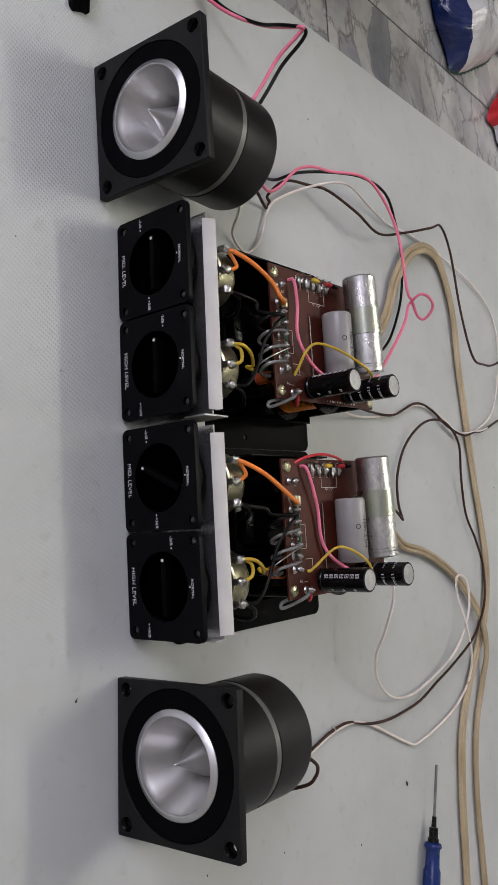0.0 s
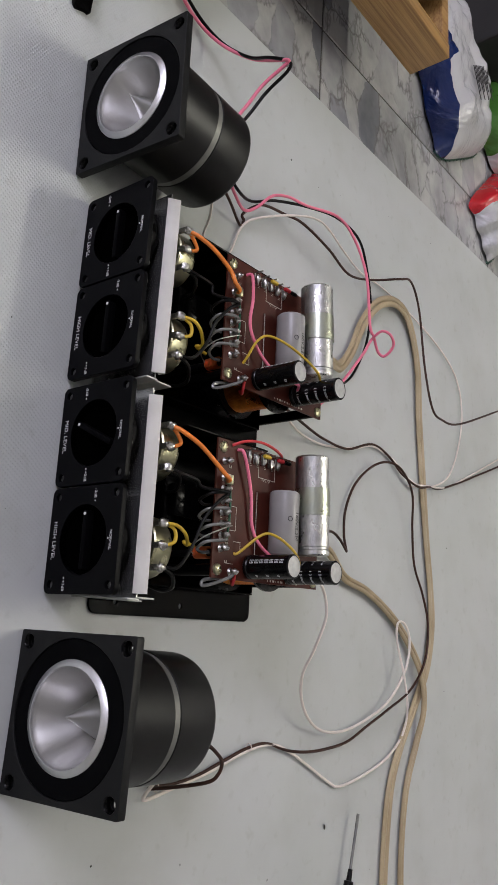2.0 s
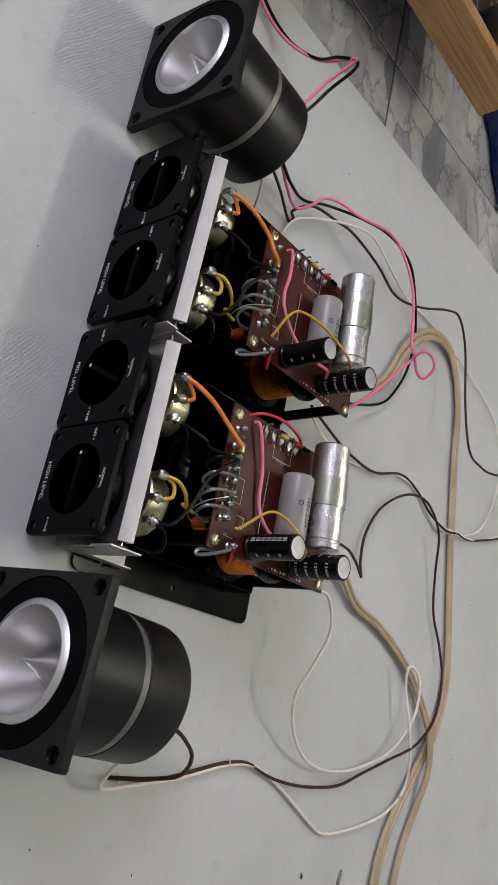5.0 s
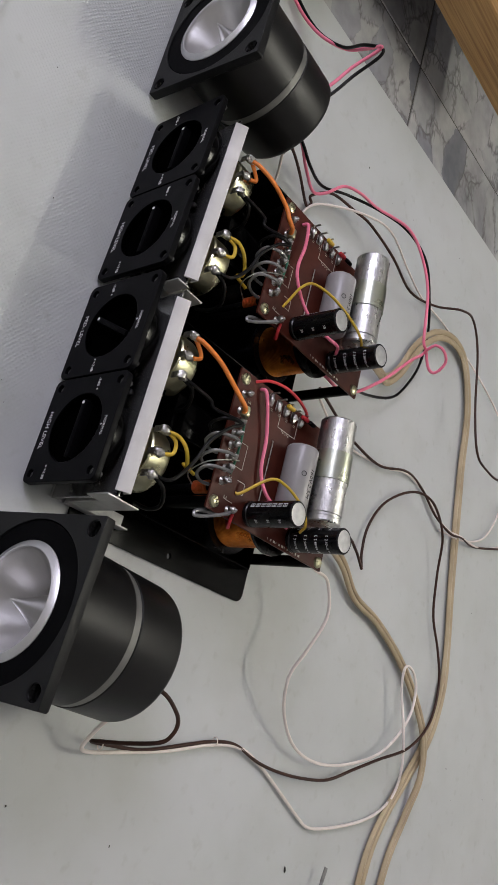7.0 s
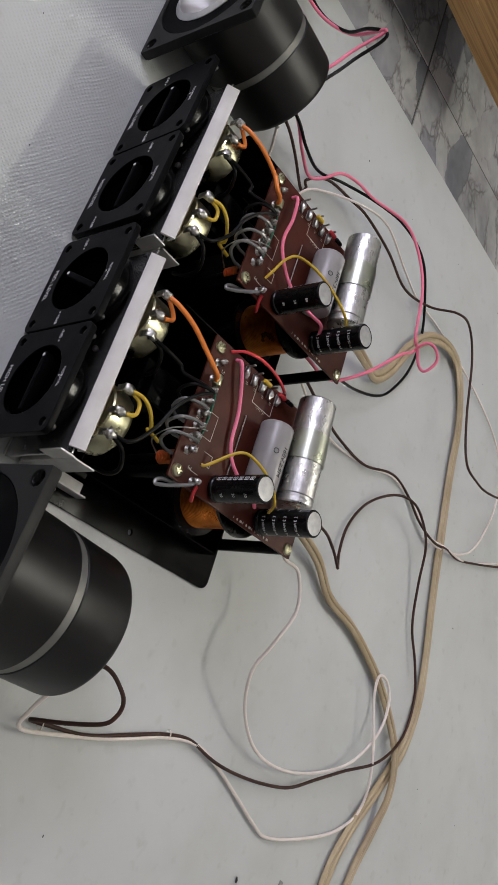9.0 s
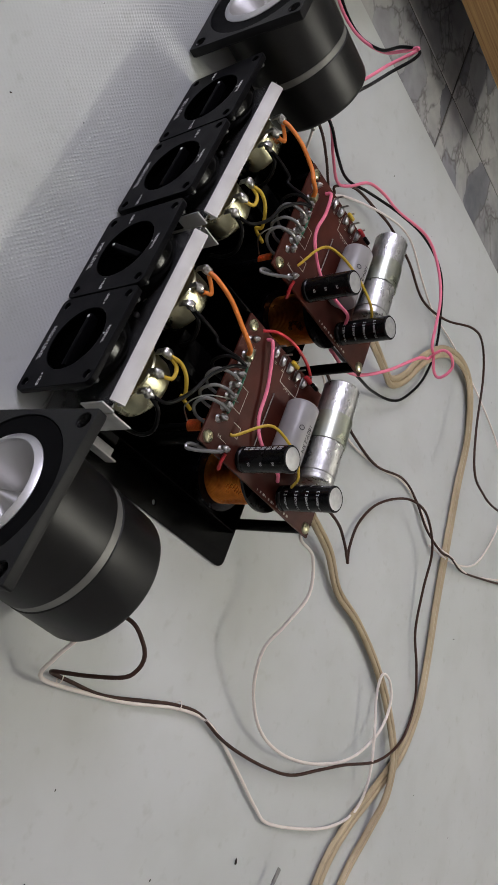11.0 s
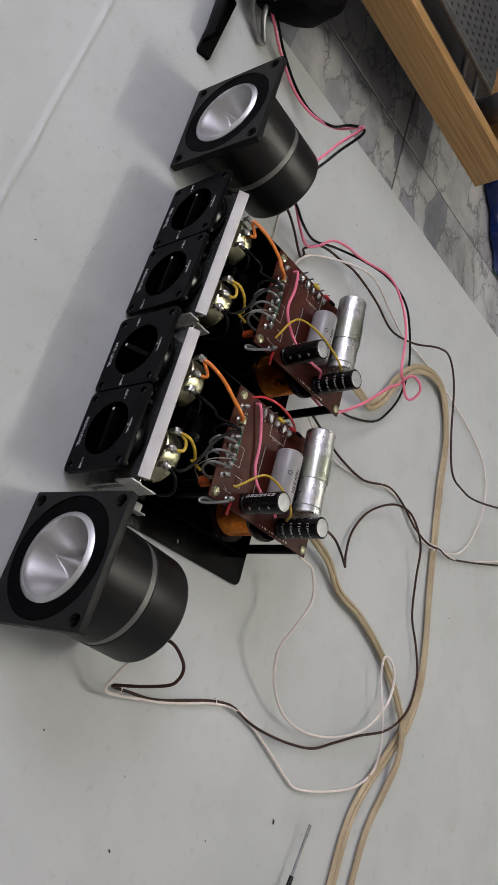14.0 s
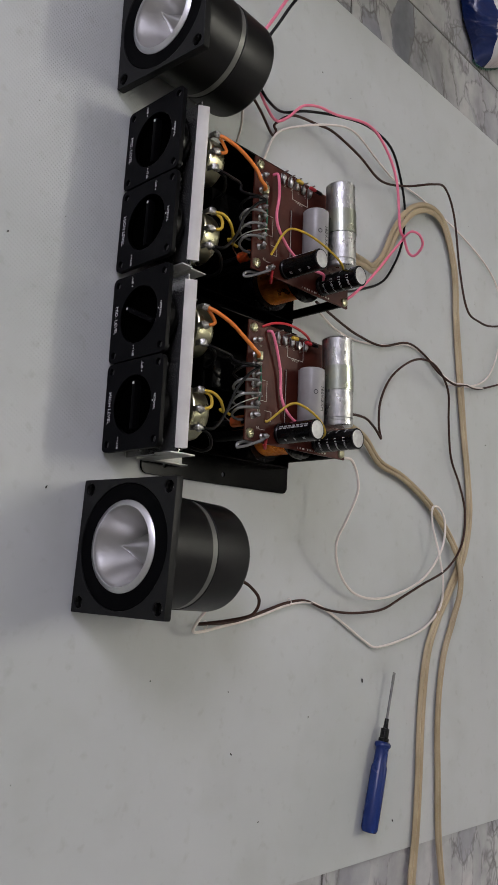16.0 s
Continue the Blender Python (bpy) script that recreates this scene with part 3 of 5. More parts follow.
# ---- level control units ----
def make_level_unit(m, turns, label):
    """Two rotary level controls on an aluminium bracket; x along the row, y to the back."""
    rng = random.Random(5)
    r = root("level_control_unit", m, label, "control panel", "pair of level control units")
    w = 0.0715
    for k, (words, turn) in enumerate(zip(("MID. LEVEL", "HIGH LEVEL"), turns)):
        x0 = k * (w + 0.0012)
        cx, cz = x0 + w / 2, 0.0352
        holes = [ring_line(x0 + a, b, 0.0028, 16) for a in (0.0062, w - 0.0062) for b in (0.0065, 0.0642)]
        sq = [(x0 + x, y + 0.0003) for x, y in outline(w, 0.07, 0.0048, 5)]
        me = plate_mesh([sq, ring_line(cx, cz, 0.0232, 64)] + holes, 0.0042, 0.0004)
        me.transform(Matrix.Translation((0, 0.0021, 0)) @ UP)
        p = mesh_object("face_plate", me, M["plate"], r, "satin black square face plate with white lettering")
        for a in (0.0062, w - 0.0062):
            for b in (0.0065, 0.0642):
                sc = lathe([(0.0, 0.0018), (0.0016, 0.0016), (0.0024, 0.0022), (0.0028, 0.0032), (0.0, 0.0034)], 16, (x0 + a, 0, b), "y")
                part("screw", sc, M["screw"], p)
                if b > 0.05:
                    part("screw_end", lathe([(0.0, 0.0075), (0.0015, 0.0073), (0.0018, 0.0066), (0.0018, 0.0043)], 14, (x0 + a, 0, b + 0.0018), "y"), M["screw"], p)
        mesh_object("lettering", text_mesh(words, 0.0049, Matrix.Translation((cx, -0.0001, 0.0065)) @ UP), M["print"], p)
        mesh_object("lettering", text_mesh("NORMAL", 0.0031, Matrix.Translation((cx + 0.001, -0.0001, 0.0627)) @ UP), M["print"], p)
        lz, rz = (0.025, 0.032) if k == 0 else (0.0447, 0.0205)
        mesh_object("lettering", text_mesh("-3dB", 0.0034, Matrix.Translation((x0 + 0.0055, -0.0001, lz)) @ UP), M["print"], p)
        mesh_object("lettering", text_mesh("+3dB", 0.0034, Matrix.Translation((x0 + w - 0.0055, -0.0001, rz)) @ UP), M["print"], p)
        for dx, dz in ((-0.0252, lz - cz), (0.0252, rz - cz), (0.0, 0.0252)):
            part("index_dot", lathe([(0.0, -0.0002), (0.0006, -0.0002), (0.0006, 0.0004)], 10, (cx + dx, 0, cz + dz), "y"), M["print"], p)
        cup = lathe([(0.0232, 0.0006), (0.0232, 0.0068), (0.0226, 0.0072), (0.0, 0.0072)], 64, (cx, 0, cz), "y")
        part("knob_well", cup, M["well"], r, "glossy black round recess")
        dome = lathe([(0.029, 0.0044), (0.029, 0.012), (0.0282, 0.0165), (0.0262, 0.0188), (0.0225, 0.0206), (0.0165, 0.0218), (0.0085, 0.0223), (0.0, 0.0224)], 64, (cx, 0, cz), "y")
        part("knob_housing", dome, M["gloss"], r, "glossy black domed housing")
        kn = boxed((-0.0195, 0.0004, -0.0019), (0.0195, 0.0071, 0.0019), 0.0006)
        mtx = Matrix.Translation((cx, 0, cz)) @ Matrix.Rotation(radians(turn), 4, "Y")
        bmesh.ops.transform(kn, matrix=mtx, verts=kn.verts)
        h = part("knob_bar", kn, M["disc"], r, "black bar handle with white dot")
        d = lathe([(0.0, -0.0001), (0.0011, -0.0001), (0.0011, 0.0006)], 12, (-0.0172, 0.0002, 0), "y")
        bmesh.ops.transform(d, matrix=mtx, verts=d.verts)
        part("pointer_dot", d, M["print"], h)
        # potentiometer behind the bracket
        px, pz = x0 + (0.0405 if k == 0 else 0.036), 0.045
        pot = part("potentiometer", lathe([(0.0, 0.0365), (0.0208, 0.0365), (0.0218, 0.0375), (0.0218, 0.0508), (0.0208, 0.0535), (0.0188, 0.0552), (0.0, 0.0558)], 56, (px, 0, pz), "y"), M["gold"], r, "yellowish passivated steel potentiometer case")
        part("shaft_bush", lathe([(0.0045, 0.033), (0.0045, 0.0364)], 20, (px, 0, pz), "y"), M["steel"], pot)
        part("lug_strip", boxed((px - 0.018, 0.0348, 0.05), (px + 0.018, 0.0362, 0.0605), 0.0004), M["cream"], pot, "tan paxolin lug strip")
        for q in (-0.0148, 0.0, 0.0148):
            b = boxed((px + q - 0.0022, 0.0363, 0.0632), (px + q + 0.0022, 0.0374, 0.0702), 0.0003)
            box(b, (px + q - 0.0019, 0.0376, 0.0682), (px + q + 0.0019, 0.0422, 0.0694), 0.0003)
            lump(b, (px + q, 0.0396, 0.0704), 0.0032, rng, (1.0, 1.25, 0.85))
            part("solder_lug", b, M["solder"], pot, "lumpy bright soldered lug", 75)
        part("nut", lathe([(0.003, 0.033), (0.0066, 0.033), (0.0066, 0.0354), (0.003, 0.0354)], 6, (px, 0, pz), "y", closed=True), M["steel"], pot)
    # bracket: an upright sheet with feet and a folded end
    br = boxed((0.0025, 0.0222, 0.0004), (0.1435, 0.0312, 0.0016), 0.0003)
    box(br, (0.1447, 0.0165, 0.046), (0.1459, 0.027, 0.0655), 0.0003)
    box(br, (0.134, 0.0331, 0.0024), (0.1445, 0.082, 0.0042), 0.0003)
    box(br, (0.1433, 0.0331, 0.0044), (0.1445, 0.082, 0.012), 0.0003)
    box(br, (0.134, 0.0331, 0.0044), (0.143, 0.0345, 0.05), 0.0003)
    box(br, (0.1433, 0.03, 0.0122), (0.1445, 0.046, 0.0605), 0.0003)
    part("bracket", br, M["alu"], r, "bare aluminium sheet bracket", smooth=None)
    part("bracket_web", boxed((0.0019, 0.0232, 0.0018), (0.1446, 0.0245, 0.0664), 0.0003), M["darksteel"], r, "bare metal upright sheet behind the plates", smooth=None)
    strip = bmesh.new()
    ends = [[strip.verts.new((x, y, z)) for y, z in ((0.0192, 0.0668), (0.0196, 0.0676), (0.0264, 0.0722), (0.0273, 0.0722), (0.0273, 0.0662), (0.0261, 0.0662), (0.0261, 0.0702), (0.0202, 0.0661))] for x in (0.0078, 0.1418)]
    for k in range(8):
        strip.faces.new((ends[0][k], ends[0][(k + 1) % 8], ends[1][(k + 1) % 8], ends[1][k]))
    strip.faces.new(ends[0])
    strip.faces.new(ends[1])
    bmesh.ops.recalc_face_normals(strip, faces=strip.faces)
    part("cover_strip", strip, M["bar"], r, "white painted angle strip")
    sb = lathe([(0.0, 0.0), (0.0016, 0.0), (0.0019, 0.0008), (0.0019, 0.0012)], 12, (0.073, 0.0219, 0.046), "y")
    part("bracket_screw", sb, M["steel"], r)
    return r


make_level_unit(pose(-0.1665, 0.0335, 0, 0, 0, -4.2), (0, 0), "black twin level control with both pointers at minus")
make_level_unit(pose(-0.0165, 0.0225, 0, 0, 0, -3.2), (-64, 0), "black twin level control with mid pointer turned aslant")


# ---- crossover boards ----
def make_crossover(m, seed):
    """Board on a black chassis; u along x, v to the back, the board's front left corner over the origin."""
    rng = random.Random(seed)
    r = root("crossover_network", m, "brown crossover board with capacitors on a black steel chassis", "circuit board", "pair of crossover networks")
    bw, bd, z = 0.102, 0.134, 0.0752
    # chassis
    base = plate_mesh([[(x - 0.0155, y - 0.05) for x, y in outline(0.146, 0.184, 0.007, 5)]] + [ring_line(0.121, 0.045, 0.0022, 12), ring_line(0.121, -0.025, 0.0022, 12)], 0.002, 0.0002)
    base.transform(Matrix.Translation((0, 0, 0.0012)))
    mesh_object("base_plate", base, M["chassis"], r, "black painted steel base plate with rounded corners")
    tray = boxed((0.0, -0.034, 0.0024), (0.0014, 0.116, 0.03), 0.0004)
    box(tray, (0.1066, -0.034, 0.0024), (0.108, 0.116, 0.019), 0.0004)
    box(tray, (0.0015, 0.1146, 0.0024), (0.1065, 0.116, 0.019), 0.0004)
    box(tray, (0.0015, -0.034, 0.0024), (0.1065, -0.0326, 0.03), 0.0004)
    part("tray", tray, M["chassis"], r, "black steel tray walls", smooth=None)
    part("side_panel", boxed((-0.003, -0.034, 0.0023), (-0.0016, 0.06, 0.0725), 0.0004), M["chassis"], r, "black upright steel panel")
    core = boxed((0.03, -0.03, 0.0024), (0.066, 0.004, 0.05), 0.002)
    box(core, (0.036, -0.026, 0.05), (0.06, 0.0, 0.057), 0.0015)
    part("cored_inductor", core, M["chassis"], r, "black moulded inductor block")
    for u, v in ((0.006, 0.003), (0.096, 0.003), (0.006, 0.1235), (0.0965, 0.1235)):
        part("standoff", lathe([(0.0045, 0.0024), (0.0045, z - 0.0018)], 16, (u, v, 0)), M["chassis"], r)
    # coils under the board
    for u, v, rr in ((0.081, 0.076, 0.0205), (0.032, 0.085, 0.0195)):
        b = lathe([(0.0, 0.022), (rr + 0.0055, 0.022), (rr + 0.0055, 0.0245), (0.0, 0.0245)], 40, (u, v, 0))
        top = lathe([(0.0, 0.0635), (rr + 0.0055, 0.0635), (rr + 0.0055, 0.066), (0.0, 0.066)], 40, (u, v, 0))
        lathe([(0.011, 0.0024), (0.011, 0.022)], 24, (u, v, 0), bm=b)
        c = part("coil_bobbin", b, M["sleeve"], r, "black plastic coil bobbin")
        part("bobbin_cheek", top, M["sleeve"], c)
        prof, turns = [(rr * 0.6, 0.0246)], 30
        for k in range(turns):
            h = 0.0248 + (0.0385) * k / turns
            prof += [(rr - 0.0006, h), (rr, h + 0.0004), (rr, h + 0.0009), (rr - 0.0006, h + 0.00125)]
        part("winding", lathe(prof, 40, (u, v, 0)), M["copper"], c, "amber enamelled copper winding")
    b = lathe([(0.0, 0.0024), (0.0026, 0.0024), (0.0026, 0.063), (0.0, 0.063)], 16, (0.083, 0.008, 0))
    c = part("small_coil", b, M["sleeve"], r, "small coil on a dark former")
    prof = []
    for k in range(9):
        h = 0.049 + 0.0014 * k
        prof += [(0.0034, h), (0.0047, h + 0.0003), (0.0047, h + 0.001), (0.0034, h + 0.0013)]
    part("winding", lathe(prof, 20, (0.083, 0.008, 0)), M["redcopper"], c, "red enamelled copper winding")
    # board
    me = plate_mesh([[(x, y - 0.004) for x, y in outline(bw, bd, 0.0006, 2)]], 0.0016, 0.0001)
    me.transform(Matrix.Translation((0, 0, z - 0.0008)))
    board = mesh_object("board", me, M["pcb"], r, "reddish brown phenolic board")
    strokes = [(0.074, 0.0185, 0.0744, 0.0265), (0.074, 0.0265, 0.082, 0.0269), (0.082, 0.0215, 0.0824, 0.027), (0.0085, 0.045, 0.0215, 0.0454), (0.0215, 0.045, 0.0219, 0.066), (0.0085, 0.066, 0.0219, 0.0664)]
    strokes += [(u + 0.0012 * k, 0.0022, u + 0.0012 * k + 0.0004, 0.0045) for u in (0.016, 0.03, 0.045, 0.057, 0.07, 0.082) for k in range(2)]
    strokes += [(0.0987, 0.062 + 0.0034 * k, 0.1003, 0.0624 + 0.0034 * k + 0.0009 * (k % 3)) for k in range(12)]
    strokes += [(0.0219 + 0.0009 * (k % 2), 0.05 + 0.0016 * k, 0.0232 + 0.0009 * (k % 2), 0.0504 + 0.0016 * k) for k in range(7)]
    strokes += [(u + 0.001 * (k % 2), 0.0098 + 0.0011 * k, u + 0.0022, 0.0102 + 0.0011 * k) for u in (0.0185, 0.0405, 0.0575, 0.0745, 0.0885) for k in range(3)]
    strokes += [(0.0125, 0.0335 + 0.0092 * k, 0.0128, 0.0358 + 0.0092 * k) for k in range(4)] + [(0.0138, 0.0335 + 0.0092 * k, 0.0141, 0.0358 + 0.0092 * k) for k in range(4)]
    strokes += [(0.0485, 0.0123, 0.0488, 0.0205), (0.0488, 0.0202, 0.0665, 0.0205), (0.0662, 0.0125, 0.0665, 0.0202), (0.0905, 0.0125, 0.0908, 0.0192)]
    for u0, v0, u1, v1 in strokes:
        part("legend_mark", boxed((u0, v0, z), (u1, v1, z + 0.00012)), M["silk"], board, smooth=None)
    part("link_wire", tube([(0.034, 0.043, z + 0.0003), (0.034, 0.043, z + 0.0012), (0.083, 0.043, z + 0.0012), (0.083, 0.043, z + 0.0003)], 0.0004, 8, 1), M["solder"], board, "bare tinned link wire")
    for u, v in ((0.0062, 0.0018), (0.0958, 0.0018), (0.0965, 0.1245)):
        sc = lathe([(0.0, 0.0024), (0.002, 0.0023), (0.0039, 0.0014), (0.0044, 0.0), (0.0, 0.0)], 20, (u, v, z))
        box(sc, (u - 0.0026, v - 0.0004, z + 0.0019), (u + 0.0026, v + 0.0004, z + 0.0025))
        box(sc, (u - 0.0004, v - 0.0026, z + 0.0019), (u + 0.0004, v + 0.0026, z + 0.0025))
        part("screw", sc, M["gold"], board, "cross-head screw")
    for u in (0.0165, 0.029, 0.0375, 0.046, 0.0545, 0.063, 0.0715, 0.0805, 0.0965):
        v = 0.0045 if u < 0.09 else 0.0165
        b = lathe([(0.003, 0.0), (0.0028, 0.0006), (0.0015, 0.0014), (0.0011, 0.0062), (0.0008, 0.0082), (0.0, 0.0084)], 12, (u, v, z))
        lump(b, (u + rng.uniform(-0.0005, 0.0005), v + rng.uniform(-0.0006, 0.0006), z + 0.0042), 0.0028, rng, (0.9, 0.9, 1.15))
        part("terminal_pin", b, M["solder"], board, "soldered terminal pin", 75)
    for k in range(5):
        u, v = 0.0075 + 0.0006 * (k % 2), 0.030 + 0.0092 * k
        b = boxed((u - 0.004, v - 0.0012, z), (u + 0.004, v + 0.0012, z + 0.0006), 0.0002)
        lump(b, (u + 0.001, v, z + 0.0024), 0.0026, rng, (1.7, 0.8, 0.9))
        box(b, (u - 0.005, v - 0.0007, z + 0.0006), (u - 0.0042, v + 0.0007, z + 0.008), 0.0002)
        part("solder_tag", b, M["solder"], board, "tinned solder tag", 75)
    for v, mm, lab in ((0.045, "yellow", "yellow sleeved resistor"), (0.063, "red", "red sleeved resistor"), (0.072, "sleeve", "dark resistor body")):
        part("resistor", lathe([(0.0, 0.0), (0.0014, 0.0003), (0.0017, 0.0012), (0.0017, 0.0068), (0.0014, 0.0077), (0.0, 0.008)], 12, (0.0052, v, z + 0.0052), "y"), M[mm], board, lab)
    part("sleeved_link", tube([(0.031, 0.0085, z + 0.002), (0.045, 0.0095, z + 0.0028), (0.06, 0.0095, z + 0.0028), (0.074, 0.0085, z + 0.002)], 0.0009), M["green"], board, "green sleeved link")
    part("resistor", lathe([(0.0, 0.0), (0.0028, 0.0004), (0.0032, 0.0018), (0.0032, 0.006), (0.0028, 0.0074), (0.0, 0.0078)], 16, (0.0275, 0.0035, z + 0.0062), "x"), M["gold"], board, "yellowish metal ferrule")
    # capacitors
    cz, v = 0.0, 0.0
    pr = [(0.0, 0.0), (0.0122, 0.0), (0.0134, 0.0012), (0.0134, 0.072), (0.0126, 0.0726), (0.0126, 0.0742), (0.0134, 0.075), (0.0134, 0.0782), (0.0125, 0.0792), (0.0, 0.0792)]
    lay = Matrix.Translation((-0.001, 0.0884, z + 0.0205)) @ Matrix.Rotation(radians(3.0), 4, "Z")
    can = part("can_capacitor", lathe(pr, 48, (0, 0, 0), "x"), M["can"], r, "scuffed bare aluminium can capacitor")
    can.matrix_local = lay
    foot = boxed((0.03, -0.009, -0.0205), (0.046, 0.009, -0.0136), 0.001)
    part("clamp_foot", foot, M["clamp"], can)
    part("clamp", lathe([(0.0136, 0.026), (0.0143, 0.026), (0.0143, 0.0475), (0.0136, 0.0475)], 48, (0, 0, 0), "x", closed=True), M["clamp"], can, "greenish passivated clamp strap")
    gz, gv = z + 0.0122, 0.0642
    gp = [(0.0, 0.0), (0.0102, 0.0), (0.0115, 0.0012), (0.0117, 0.002), (0.0117, 0.0465), (0.0112, 0.0475), (0.0112, 0.0485), (0.0102, 0.0492), (0.0, 0.0492)]
    g = part("film_capacitor", lathe(gp, 48, (0.031, gv, gz), "x"), M["greycap"], r, "grey sleeved capacitor with black printing")
    tm = Matrix.Translation((0.031 + 0.027, gv, gz)) @ Matrix.Rotation(radians(-4), 4, "X") @ Matrix.Translation((0, 0, 0.0118))
    mesh_object("lettering", text_mesh("160V.2.5M", 0.0052, tm), M["darkprint"], g)
    tm = Matrix.Translation((0.031 + 0.022, gv, gz)) @ Matrix.Rotation(radians(30), 4, "X")
    badge = plate_mesh([ring_line(0, 0, 0.002, 20), ring_line(0, 0, 0.0015, 20)], 0.0001)
    badge.transform(tm @ Matrix.Translation((0, 0, 0.0119)))
    mesh_object("printed_badge", badge, M["darkprint"], g)
    for u, vv, h, rr, face in ((0.0912, 0.0378, 0.041, 0.0089, 0), (0.0915, 0.0885, 0.0445, 0.0091, 1)):
        e = part("electrolytic_capacitor", lathe([(0.0, 0.0), (rr - 0.0006, 0.0), (rr, 0.0006), (rr, 0.0028), (rr - 0.0006, 0.0036), (rr, 0.0044), (rr, h - 0.0006), (rr - 0.0007, h), (rr - 0.0014, h), (rr - 0.0014, h - 0.0003)], 48, (u, vv, z + 0.001)), M["sleeve"], r, "black sleeved electrolytic capacitor standing upright")
        part("cap_top", lathe([(rr - 0.0013, h - 0.0006), (rr - 0.0013, h - 0.0001), (rr - 0.002, h), (0.0, h - 0.0002)], 40, (u, vv, z + 0.001)), M["captop"], e, "bright metal top")
        lead = tube([(u - 0.002, vv, z + 0.0006), (u - 0.002, vv, z)], 0.0006, 8, 1)
        part("lead", lead, M["solder"], e)
        def printed(words, size, ang, h_at, shift=0.0):
            tm = Matrix.Translation((u, vv, z + 0.001 + h_at)) @ Matrix.Rotation(radians(ang), 4, "Z") @ Matrix.Rotation(radians(90), 4, "X")
            me = text_mesh(words, size, Matrix(), 0.00008)
            me.transform(Matrix.Translation((shift, 0, 0)))
            for vx in me.vertices:
                a, ra = vx.co.x / rr, rr + vx.co.z
                vx.co = (ra * math.sin(a), vx.co.y, ra * math.cos(a))
            me.transform(tm)
            mesh_object("lettering", me, M["print"], e)

        def framed(ang, h_at, w, hh):
            fm = Matrix.Translation((u, vv, z + 0.001 + h_at)) @ Matrix.Rotation(radians(ang), 4, "Z") @ Matrix.Rotation(radians(90), 4, "X")
            t = 0.00018
            bm = bmesh.new()
            for x0, y0, x1, y1 in ((-w, -hh, w, -hh + 2 * t), (-w, hh - 2 * t, w, hh), (-w, -hh + 2 * t, -w + 2 * t, hh - 2 * t), (w - 2 * t, -hh + 2 * t, w, hh - 2 * t)):
                box(bm, (x0, y0, -0.0001), (x1, y1, 0.0001))
            for vx in bm.verts:
                a, ra = vx.co.x / rr, rr + vx.co.z
                vx.co = (ra * math.sin(a), vx.co.y, ra * math.cos(a))
            bmesh.ops.transform(bm, matrix=fm, verts=bm.verts)
            part("printed_frame", bm, M["print"], e, smooth=None)

        if face:
            for k in range(4):
                h_at = h * (0.2 + 0.2 * k)
                for ang in (-78, 42):
                    printed("50V33", 0.0024, ang, h_at)
                    printed("C E", 0.0019, ang + 34, h_at)
                    framed(ang - 36, h_at, 0.0016, 0.0011)
        else:
            for k in range(7):
                framed(-22 if seed == 12 else -58, h * (0.2 + 0.11 * k), 0.0014, 0.0016)
                printed("50", 0.0016, -22 if seed == 12 else -58, h * (0.2 + 0.11 * k))
            for k in range(3):
                printed("50", 0.0027, 52, h * (0.28 + 0.24 * k))
    # wiring of the board itself
    hw = lambda name, pts, rr, mm, lab: part(name, tube(pts, rr), M[mm], r, lab)
    if seed == 11:
        hw("pink_lead", [(0.009, 0.019, z), (0.011, 0.02, z + 0.005), (0.03, 0.021, z + 0.006), (0.048, 0.0185, z + 0.006), (0.06, 0.022, z + 0.006), (0.074, 0.034, z + 0.007), (0.083, 0.047, z + 0.01), (0.088, 0.06, z + 0.015), (0.0885, 0.072, z + 0.016), (0.09, 0.08, z + 0.01)], 0.0013, "pink", "pink insulated lead")
    else:
        hw("pink_lead", [(0.005, 0.019, z), (0.009, 0.021, z + 0.005), (0.036, 0.032, z + 0.004), (0.06, 0.036, z + 0.003), (0.075, 0.044, z + 0.006), (0.087, 0.06, z + 0.013), (0.089, 0.07, z + 0.008)], 0.0013, "pink", "pink insulated lead")
    hw("yellow_lead", [(0.083, 0.0195, z), (0.077, 0.0205, z + 0.004), (0.066, 0.023, z + 0.010), (0.0605, 0.0285, z + 0.016), (0.064, 0.042, z + 0.024), (0.072, 0.06, z + 0.030), (0.0795, 0.078, z + 0.031), (0.0845, 0.091, z + 0.025)] if seed == 11 else [(0.083, 0.0195, z), (0.082, 0.022, z + 0.003), (0.068, 0.033, z + 0.016), (0.069, 0.044, z + 0.022), (0.078, 0.058, z + 0.027), (0.087, 0.069, z + 0.025), (0.09, 0.076, z + 0.016)], 0.00105, "yellow", "yellow insulated lead")
    if seed == 12:
        hw("red_lead", [(0.003, 0.012, z), (-0.001, 0.02, z + 0.006), (-0.003, 0.035, z + 0.009), (-0.0015, 0.052, z + 0.009), (0.001, 0.066, z + 0.006), (0.003, 0.0745, z + 0.001)], 0.0011, "red", "red insulated lead arched along the board's edge")
    hw("clear_lead", [(0.0965, 0.0185, z + 0.003), (0.101, 0.012, z + 0.003), (0.106, 0.002, z - 0.004), (0.1075, -0.004, z - 0.008), (0.1035, -0.002, z - 0.008), (0.101, 0.01, z - 0.004)], 0.0013, "clearwire", "translucent grey lead")
    hw("red_lead", [(0.098, 0.02, z + 0.002), (0.103, 0.02, z + 0.001), (0.105, 0.026, z - 0.005), (0.1, 0.032, z - 0.012)], 0.0012, "red", "red insulated lead")
